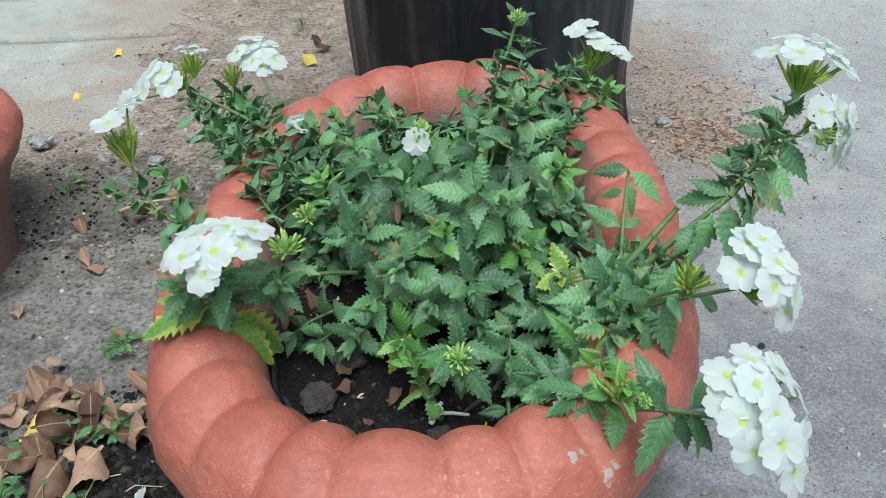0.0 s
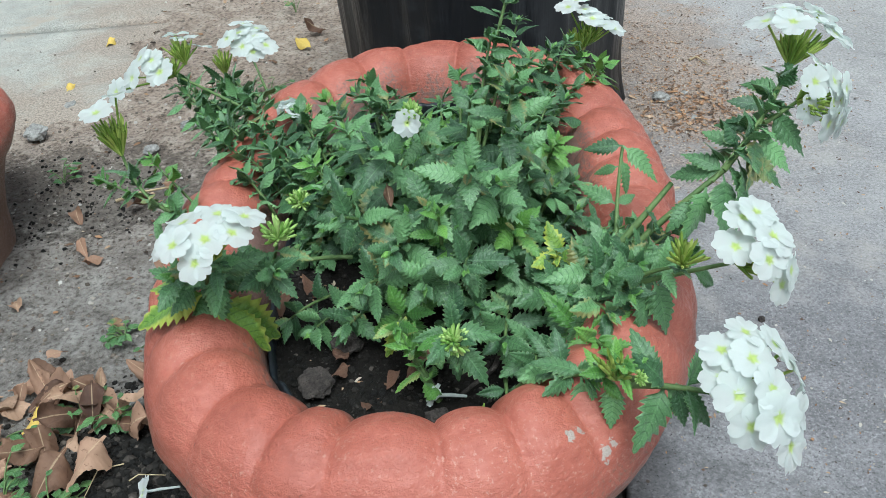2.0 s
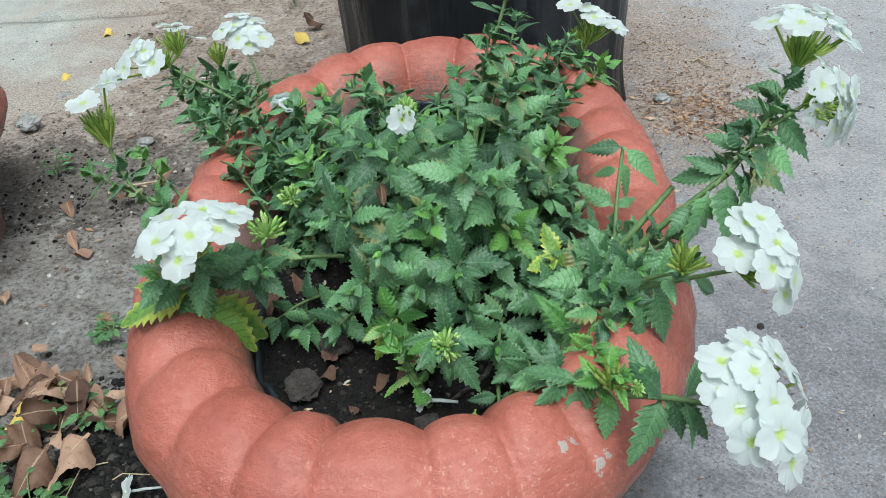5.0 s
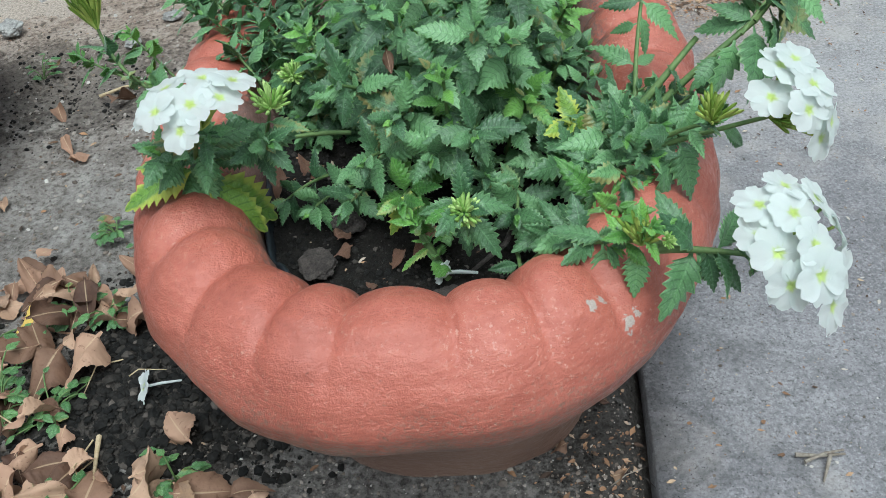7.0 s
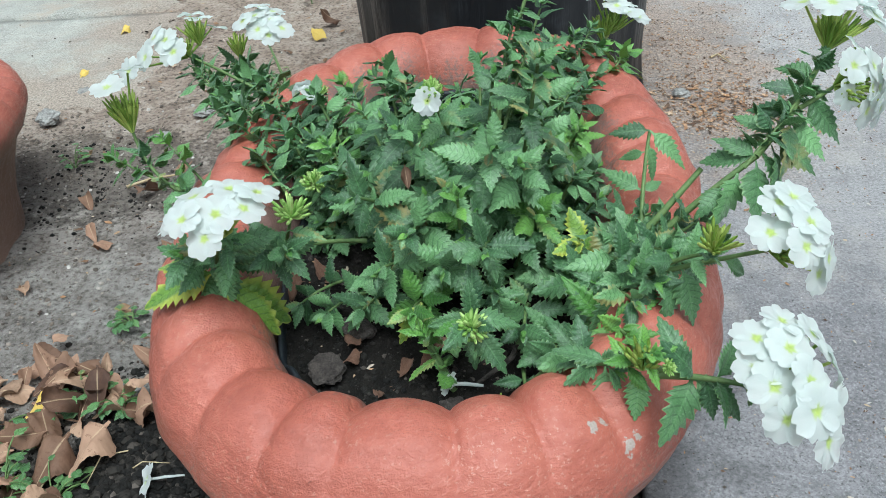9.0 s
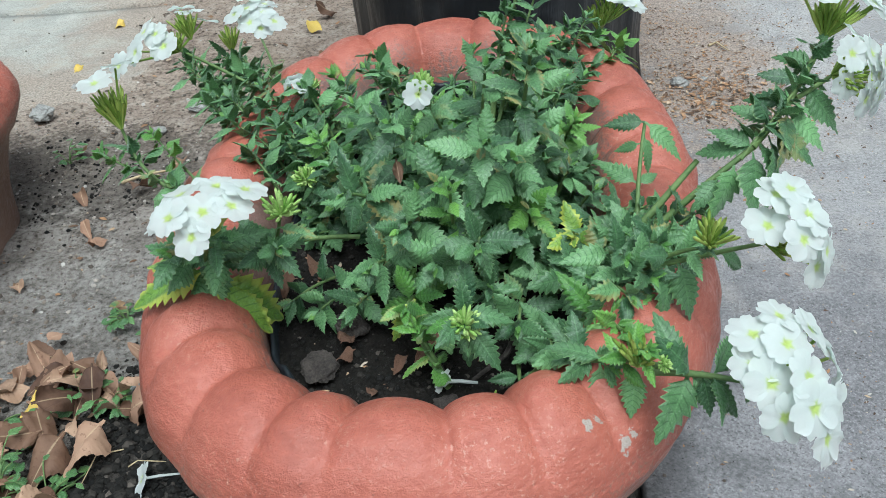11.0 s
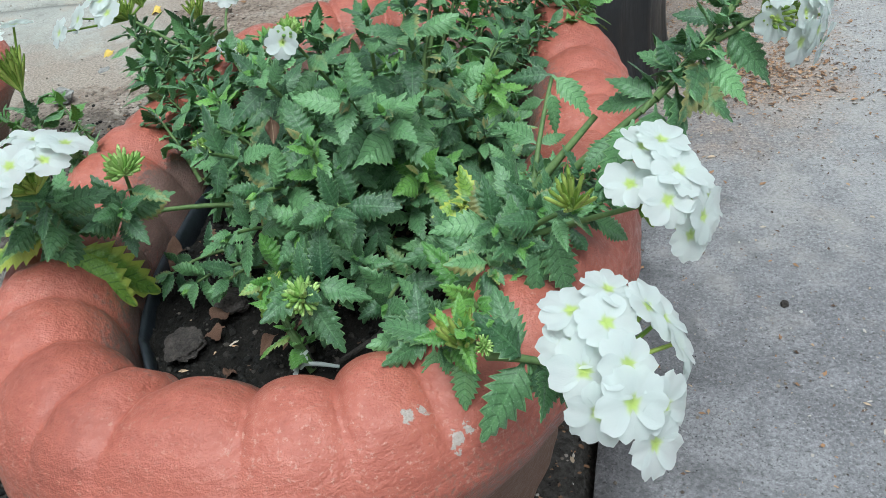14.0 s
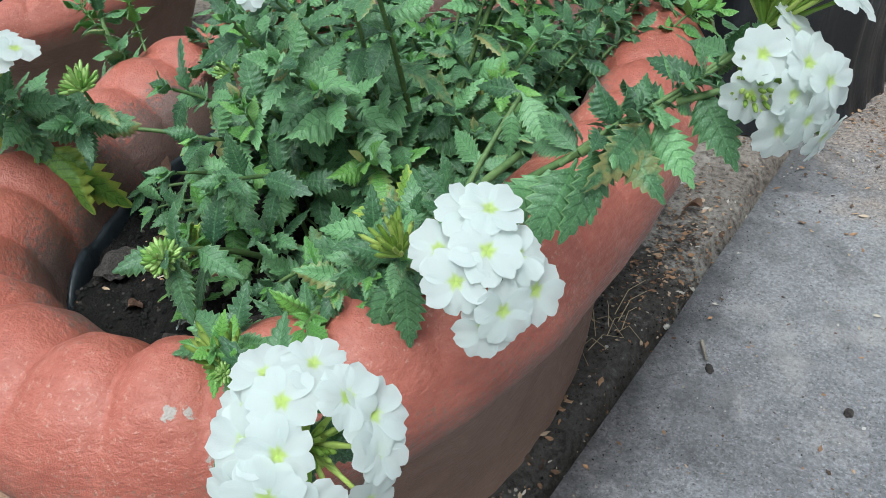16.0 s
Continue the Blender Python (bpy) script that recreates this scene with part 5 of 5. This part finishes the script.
scatter("earth_crumbs", "small stones and crumbs on bare earth", "gravel", GRAVEL, LUMPS, earth_spots(5200, -1.0, 0.3, 0.25, 1.5, 0.0009, 0.0042, lambda x, y: (1 - 0.95 * blob(x, y, -0.28, 0.53, 0.15)) * (0.25 if x > 0.08 else 1.0)) + earth_spots(2600, -1.3, 0.35, 1.3, 2.6, 0.0012, 0.005))
scatter("earth_crumbs", "fine brown crumbs on darker earth before the planter", "gravel", GRAVEL, LUMPS, earth_spots(3200, -0.25, 0.2, 0.22, 0.5, 0.0005, 0.0022))
scatter("soil_crumbs", "black crumbs of potting soil spilt on earth", "soil", SOOT, LUMPS, earth_spots(6500, -0.55, -0.08, 0.3, 0.8, 0.0012, 0.0070, lambda x, y: 1.8 * blob(x, y, -0.265, 0.55, 0.105))
        + earth_spots(500, -0.8, -0.3, 0.9, 1.4, 0.0010, 0.0042, lambda x, y: blob(x, y, -0.56, 1.13, 0.12)) + earth_spots(700, 0.08, 0.26, 0.3, 0.9, 0.0006, 0.0018, lambda x, y: 0.9))
scatter("leaf_litter", "brown scraps of dry leaf on earth", "litter", CRUMB, FLAKES, earth_spots(1500, -1.1, 0.3, 0.25, 1.6, 0.0015, 0.007) + earth_spots(520, 0.09, 0.30, 0.3, 1.3, 0.0015, 0.0065)
        + earth_spots(500, -1.2, 0.3, 1.5, 2.6, 0.003, 0.012))
scatter("paving_litter", "orange-brown scraps and seeds on grey paving", "litter", CRUMB, FLAKES, paving_spots(6500, 1.3, 0.2, 2.4, 0.0009, 0.0040, drifts))
scatter("paving_chips", "orange-brown bark chips and seeds drifted on the paving", "litter", ORANGE, FLAKES, paving_spots(2600, 0.9, 1.0, 2.1, 0.0010, 0.0055, lambda x, y: 0.03 + blob(x, y, 0.43, 1.36, 0.13) + 0.7 * blob(x, y, 0.40, 1.60, 0.13)) + paving_spots(900, 0.7, 1.1, 1.6, 0.0018, 0.0075, lambda x, y: blob(x, y, 0.455, 1.33, 0.085)))
scatter("earth_chips", "orange-brown chips on the earth beside the paving", "litter", ORANGE, FLAKES, earth_spots(900, 0.1, 0.32, 0.3, 1.5, 0.0012, 0.0055, lambda x, y: 0.06 + blob(x, y, 0.225, 0.93, 0.07) + blob(x, y, 0.165, 0.375, 0.03) + 0.6 * blob(x, y, 0.15, 0.44, 0.03)))
scatter("paving_crumbs", "dark crumbs of earth on pale paving", "gravel", GRAVEL, LUMPS, [(x, y, 0.001, s) for x, y, z, s in ((LITTER_RNG.uniform(-1.4, -0.45), LITTER_RNG.uniform(1.4, 2.5), 0, LITTER_RNG.uniform(0.0008, 0.003)) for i in range(160))])
scatter("paving_dirt", "black crumbs of soil along the paving's edge", "soil", SOOT, LUMPS, paving_spots(1200, 0.6, 0.25, 1.5, 0.0003, 0.0009, lambda x, y: math.exp(-(x - edge_x(y)) / 0.05)))
scatter("paving_grit", "dark and pale grit on grey paving", "gravel", GRAVEL, LUMPS, paving_spots(4500, 1.2, 0.2, 2.2, 0.0006, 0.0020, lambda x, y: 0.3 + drifts(x, y)))


def pot_spots(n, lo, hi):
    out = []
    while len(out) < n:
        x, y = LITTER_RNG.uniform(-0.12, 0.12), LITTER_RNG.uniform(-0.24, 0.24)
        z = soil_height(x, y)
        p = POT @ Vector((x, y, z))
        out.append((p.x, p.y, p.z, lo * (hi / lo) ** (LITTER_RNG.random() ** 2.0)))
    return out


scatter("soil_crumbs", "dark crumbs on the potting soil in the planter", "soil", SOOT, LUMPS, pot_spots(7500, 0.0006, 0.0030))
scatter("soil_litter", "brown scraps on the potting soil", "litter", CRUMB, FLAKES, pot_spots(160, 0.0012, 0.0045))

# dry leaves
DRY_KINDS = []
for i, (w, t, fo, dr, wa, de) in enumerate(((0.62, 9, 0.55, 0.7, 0.35, 0.04), (0.72, 8, -0.45, -0.6, 0.50, 0.06), (0.54, 10, 0.8, 0.45, 0.35, 0.04), (0.80, 7, 0.2, 0.9, 0.55, 0.07), (0.50, 6, 1.0, -0.5, 0.45, 0.08), (0.66, 9, 0.15, 0.35, 0.40, 0.05))):
    v, f, uv = leaf_arrays(70 + i, 1.0, w, t, fo, dr, wa, de)
    DRY_KINDS.append(mesh_of("fallen_leaf", v, f, [DRY], uv))
ROTTEN = mat_plain("rotting_leaf", (0.09, 0.045, 0.028), (0.24, 0.13, 0.085), 50.0, 0.75, 0.0015)
YELLOW_FALLEN = mat_plain("fallen_yellow", (0.55, 0.36, 0.06), (0.70, 0.52, 0.14), 60.0, 0.65, 0.0008)


def fallen_leaf(x, y, size, kind=None, lift=0.0, z=None, label="curled tan-brown dry leaf lying on the earth", tilt=0.5, mat=None):
    kind = LITTER_RNG.randrange(6) if kind is None else kind
    w = LITTER_RNG.uniform(0, 6.28)
    me = DRY_KINDS[kind]
    if mat:
        me = me.copy()
        me.materials[0] = mat
    ob = new("fallen_leaf", me)
    z = ground_height(x, y) if z is None else z
    way = Vector((math.cos(w), math.sin(w), LITTER_RNG.uniform(-0.3, 0.5) * tilt))
    up = Vector((LITTER_RNG.uniform(-1, 1) * tilt, LITTER_RNG.uniform(-1, 1) * tilt, 1))
    m = facing((0, 0, 0), way, up, size)
    low = min((m @ v.co).z for v in me.vertices)
    ob.matrix_basis = Matrix.Translation((x, y, z - low - 0.0015 + lift)) @ m
    return tagged(ob, label, "dry leaf", "fallen dry leaves")


for cx, cy, rx, ry, n in ((-0.42, 0.48, 0.07, 0.05, 20), (-0.32, 0.42, 0.08, 0.04, 24), (-0.19, 0.38, 0.05, 0.03, 13), (-0.46, 0.68, 0.06, 0.05, 18), (-0.37, 0.66, 0.05, 0.03, 11), (-0.45, 0.59, 0.05, 0.06, 14), (-0.40, 0.38, 0.08, 0.04, 16), (-0.29, 0.635, 0.03, 0.025, 7)):
    for i in range(n):
        fallen_leaf(LITTER_RNG.gauss(cx, rx * 0.7), LITTER_RNG.gauss(cy, ry * 0.7), LITTER_RNG.uniform(0.024, 0.052), None, LITTER_RNG.uniform(0.0, 0.012), None, "curled tan-brown dry leaf in a drift beside the planter", 0.8)
fallen_leaf(-0.370, 0.582, 0.066, 5, 0.006, None, "broad pale tan dry leaf on black soil", 0.3)
fallen_leaf(-0.329, 0.589, 0.062, 5, 0.004)
for x, y, s in ((-0.475, 1.079, 0.05), (-0.645, 1.045, 0.04), (-0.562, 1.094, 0.035), (-0.258, 1.798, 0.050), (-0.20, 1.80, 0.06), (-0.60, 1.20, 0.035), (-0.52, 1.00, 0.03),
                (-0.50, 0.95, 0.03), (-0.36, 0.92, 0.03), (-0.44, 1.15, 0.03), (0.118, 0.454, 0.018), (0.150, 0.42, 0.016), (0.145, 0.385, 0.016), (0.16, 0.49, 0.018), (0.20, 1.0, 0.03), (0.14, 0.36, 0.018),
                (-0.40, 0.83, 0.032), (-0.34, 0.86, 0.03), (-0.55, 0.85, 0.035)):
    fallen_leaf(x, y, s)
for x, y, s in ((-0.761, 1.608, 0.040), (-0.314, 1.725, 0.042), (-0.753, 1.841, 0.035), (-0.42, 0.655, 0.04)):
    fallen_leaf(x, y, s, 5, 0.004, None, "small yellow fallen leaf on the ground", 0.2, YELLOW_FALLEN)
for x, y, s in ((-0.049, 0.472, 0.030), (-0.038, 0.468, 0.028), (-0.090, 0.538, 0.040), (-0.026, 0.437, 0.026), (0.028, 0.470, 0.045), (0.000, 0.462, 0.026), (-0.075, 0.56, 0.04), (0.075, 0.41, 0.03), (-0.04, 0.53, 0.035), (0.05, 0.50, 0.035)):
    fallen_leaf(x, y, s * 0.62, None, 0.0, 0.233, "dark brown dead leaf lying on the potting soil", 0.25, ROTTEN)


part("withered_leaf", DRY_KINDS[4], verbena, facing((-0.004, 0.548, 0.350), (0.1, -0.3, -0.9), (0.2, -0.9, 0.2), 0.017), "brown withered leaf")


# bark, stones and twigs
def chunk(name, label, category, at, size, stretch, mat, seed):
    bm = bmesh.new()
    bmesh.ops.create_icosphere(bm, subdivisions=4, radius=1.0)
    pts, f = [], [tuple(v.index for v in g.verts) for g in bm.faces]
    for v in bm.verts:
        c = v.co
        k = 1 + 0.32 * noise.noise(c * 1.7 + Vector((seed, 0, 0))) + 0.12 * noise.noise(c * 5 + Vector((0, seed, 0))) + 0.05 * noise.noise(c * 12)
        pts.append(Vector((c.x * stretch[0], c.y * stretch[1], c.z * stretch[2])) * (k * size))
    bm.free()
    ob = new(name, mesh_of(name, pts, f, [mat], smooth=False))
    low = min(p.z for p in pts)
    ob.matrix_basis = pose(at[0], at[1], at[2] - low - 0.002, 0, 0, seed * 37)
    return tagged(ob, label, category)


STONE = mat_plain("stone_grey", (0.14, 0.135, 0.13), (0.38, 0.37, 0.35), 60.0, 0.85, 0.002)
chunk("bark_piece", "flat grey-brown piece of bark on the potting soil", "bark", (-0.063, 0.455, 0.232), 0.013, (1.35, 1.0, 0.36), BARK, 3)
chunk("bark_piece", "small piece of bark on the potting soil", "bark", (-0.045, 0.497, 0.232), 0.011, (1.2, 1.0, 0.6), BARK, 4)
chunk("bark_piece", "small piece of bark on the potting soil", "bark", (0.030, 0.412, 0.232), 0.009, (1.2, 1.0, 0.7), BARK, 5)
for x, y, s, q in ((-0.331, 0.656, 0.011, 6), (-0.735, 1.509, 0.015, 7), (-0.729, 1.348, 0.021, 8), (0.398, 1.377, 0.013, 9), (-0.45, 1.36, 0.014, 10), (-0.50, 1.28, 0.012, 11)):
    chunk("stone", "rounded grey stone lying on the earth", "stone", (x, y, ground_height(x, y) if x < edge_x(y) else 0.004), s, (1.2, 0.9, 0.6), STONE, q)
chunk("stone", "small dark stone on grey paving", "stone", (0.394, 0.770, 0.004), 0.0042, (1.2, 0.9, 0.7), BARK, 12)
for x, y in ((0.425, 1.326), (0.44, 1.30), (0.52, 1.41), (0.445, 1.40)):
    chunk("pebble", "pale flat pebble on grey paving", "pebble", (x, y, 0.004), 0.006, (1.4, 0.9, 0.35), STONE, int(x * 900))


def stick(name, label, category, points, radius, mat):
    v, f = tube(points, [radius * (1 - 0.5 * i / (len(points) - 1)) for i in range(len(points))], 7)
    return tagged(new(name, mesh_of(name, v, f, [mat])), label, category)


stick("twig", "short grey twig on the paving", "twig", [(0.305, 0.428, 0.009), (0.325, 0.425, 0.010), (0.346, 0.427, 0.008)], 0.0021, TWIG)
stick("twig", "short grey twig on the paving", "twig", [(0.310, 0.420, 0.010), (0.328, 0.426, 0.012), (0.345, 0.429, 0.011)], 0.0018, TWIG)
stick("twig", "short grey twig on the paving", "twig", [(0.332, 0.424, 0.012), (0.326, 0.413, 0.009), (0.320, 0.402, 0.007)], 0.0019, TWIG)
stick("twig", "short dark twig on grey paving", "twig", [(0.259, 0.797, 0.008), (0.264, 0.785, 0.011), (0.270, 0.774, 0.008)], 0.0022, TWIG)
chunk("bark_piece", "dark scrap of bark on grey paving", "bark", (0.275, 0.768, 0.004), 0.0045, (1.3, 0.8, 0.6), BARK, 13)
stick("straw", "pale dry straw upright among leaves", "straw", [(-0.309, 0.482, 0.016), (-0.300, 0.450, 0.022), (-0.291, 0.420, 0.028)], 0.0026, STRAW)
stick("straw", "pale dry straw lying on earth", "straw", [(-0.505, 1.112, 0.010), (-0.470, 1.128, 0.014), (-0.42, 1.150, 0.010)], 0.0028, STRAW)
stick("straw", "pale dry straw on grey paving", "straw", [(0.484, 1.536, 0.008), (0.500, 1.545, 0.010), (0.515, 1.506, 0.008)], 0.0025, STRAW)
stick("straw", "thin dry grass stalk on earth", "straw", [(-0.113, 0.392, 0.010), (-0.106, 0.378, 0.015), (-0.118, 0.360, 0.010)], 0.0010, STRAW)
stick("twig", "grey-brown root lying on the potting soil", "twig", [(0.012, 0.470, 0.245), (0.022, 0.450, 0.243), (0.032, 0.432, 0.238)], 0.0022, BARK)
stick("twig", "grey-brown woody stem base on the potting soil", "twig", [(0.085, 0.480, 0.255), (0.070, 0.452, 0.246), (0.045, 0.432, 0.240)], 0.0028, BARK)
for i in range(13):
    x, y = 0.155 + LITTER_RNG.uniform(-0.02, 0.03), 0.765 + LITTER_RNG.uniform(-0.04, 0.05)
    w, l = LITTER_RNG.uniform(-1.5, 2.2), LITTER_RNG.uniform(0.02, 0.055)
    stick("dry_grass_blade", "thin dry grass blade beside the planter's foot", "grass", [(x, y, 0.0), (x + l * 0.4 * math.cos(w), y + l * 0.4 * math.sin(w), 0.018), (x + l * math.cos(w), y + l * math.sin(w), 0.010)], 0.0005, STRAW)["group"] = "dry grass tuft"
for i in range(26):
    x, y = 0.150 + LITTER_RNG.gauss(0, 0.016), 0.372 + LITTER_RNG.gauss(0, 0.030)
    x = min(x, edge_x(y) - 0.008)
    w, l = LITTER_RNG.uniform(0, 6.28), LITTER_RNG.uniform(0.012, 0.035)
    stick("dry_grass_blade", "short brown fibre on earth beside the paving", "grass", [(x, y, 0.002), (min(x + l * 0.5 * math.cos(w), edge_x(y) - 0.004), y + l * 0.5 * math.sin(w), 0.007), (min(x + l * math.cos(w), edge_x(y) - 0.003), y + l * math.sin(w), 0.004)], 0.0007, TWIG if i % 3 == 0 else BARK)["group"] = "dry fibres"
for i in range(14):
    x, y = -0.40 + LITTER_RNG.uniform(-0.10, 0.14), 0.47 + LITTER_RNG.uniform(-0.10, 0.12)
    w, l = LITTER_RNG.uniform(0, 6.28), LITTER_RNG.uniform(0.04, 0.10)
    stick("dry_grass_blade", "thin dry grass stalk among fallen leaves", "grass", [(x, y, 0.012), (x + l * 0.5 * math.cos(w), y + l * 0.5 * math.sin(w), 0.030), (x + l * math.cos(w + 0.3), y + l * math.sin(w + 0.3), 0.016)], 0.0009, STRAW)["group"] = "dry grass stalks"


# shed white florets
def shed_floret(at, face, size, tail, label):
    ob = new("shed_floret")
    ob.matrix_basis = Matrix.Translation(at)
    tagged(ob, label, "floret")
    part("petals", FLORETS[2], ob, Matrix.Translation(at) @ up_frame(face) @ Matrix.Diagonal((size, size * 0.55, size, 1)))
    v, f = tube([Vector(at), Vector(at).lerp(Vector(tail), 0.5) + Vector((0, 0, 0.001)), Vector(tail)], [0.0013, 0.0014, 0.0010], 6)
    part("tube", mesh_of("tube", v, f, [PETAL], [(0.5, 0.6)] * len(v)), ob, Matrix.Identity(4))


shed_floret((0.026, 0.427, 0.246), (-0.5, -0.4, 0.6), 0.009, (0.050, 0.428, 0.243), "wilted white floret lying on the potting soil")
shed_floret((-0.275, 0.526, 0.030), (-0.6, -0.3, 0.5), 0.018, (-0.240, 0.534, 0.027), "shed white floret lying on black soil")


# weeds
WEED = mat_leaf("weed_green", (0.055, 0.145, 0.045), (0.15, 0.29, 0.09))
WEED_MESH = [mesh_of("leaf", *(lambda a: (a[0], a[1], [WEED], a[2]))(leaf_arrays(90 + i, 1.0, w, t, 0.3, 0.3, 0.06, d))) for i, (w, t, d) in enumerate(((0.75, 4, 0.30), (0.60, 5, 0.25), (0.85, 3, 0.22)))]


def weed(x, y, z, reach, count, label):
    ob = new("weed")
    ob.matrix_basis = pose(x, y, z)
    tagged(ob, label, "weed", "weeds")
    for i in range(count):
        w, l = LITTER_RNG.uniform(0, 6.28), reach * LITTER_RNG.uniform(0.3, 1.0)
        tip = Vector((x + l * math.cos(w), y + l * math.sin(w), z + reach * LITTER_RNG.uniform(0.25, 0.75)))
        pts = bezier((x, y, z - 0.003), (x + l * 0.3 * math.cos(w), y + l * 0.3 * math.sin(w), tip.z), tip, 6)
        v, f = tube(pts, [0.0008] * 6, 5)
        part("stem", mesh_of("stem", v, f, [STEM]), ob, Matrix.Identity(4))
        for q in range(2):
            w2 = w + LITTER_RNG.uniform(-1.3, 1.3)
            part("leaf", WEED_MESH[LITTER_RNG.randrange(3)], ob, facing(pts[5 - q * 2], (math.cos(w2), math.sin(w2), 0.1), (0.2 * math.cos(w), 0.2 * math.sin(w), 1), LITTER_RNG.uniform(0.010, 0.019)))


for x, y, r, n in ((-0.470, 0.61, 0.045, 15), (-0.422, 0.529, 0.05, 18), (-0.363, 0.511, 0.04, 13), (-0.388, 0.653, 0.04, 12), (-0.345, 0.640, 0.035, 10), (-0.385, 0.788, 0.03, 9), (-0.228, 0.436, 0.035, 10),
                   (-0.326, 0.390, 0.05, 16), (-0.45, 0.47, 0.05, 16), (-0.27, 0.80, 0.03, 8), (-0.335, 0.775, 0.03, 8), (-0.62, 1.19, 0.04, 6), (-0.33, 1.50, 0.045, 7), (-0.35, 1.95, 0.05, 6), (-0.15, 0.335, 0.03, 8)):
    weed(x, y, ground_height(x, y), r, n, "low green weed growing from the earth")
weed(0.026, 0.491, 0.236, 0.022, 5, "small clover-like weed in the potting soil")
weed(0.060, 0.53, 0.236, 0.03, 6, "small clover-like weed in the potting soil")
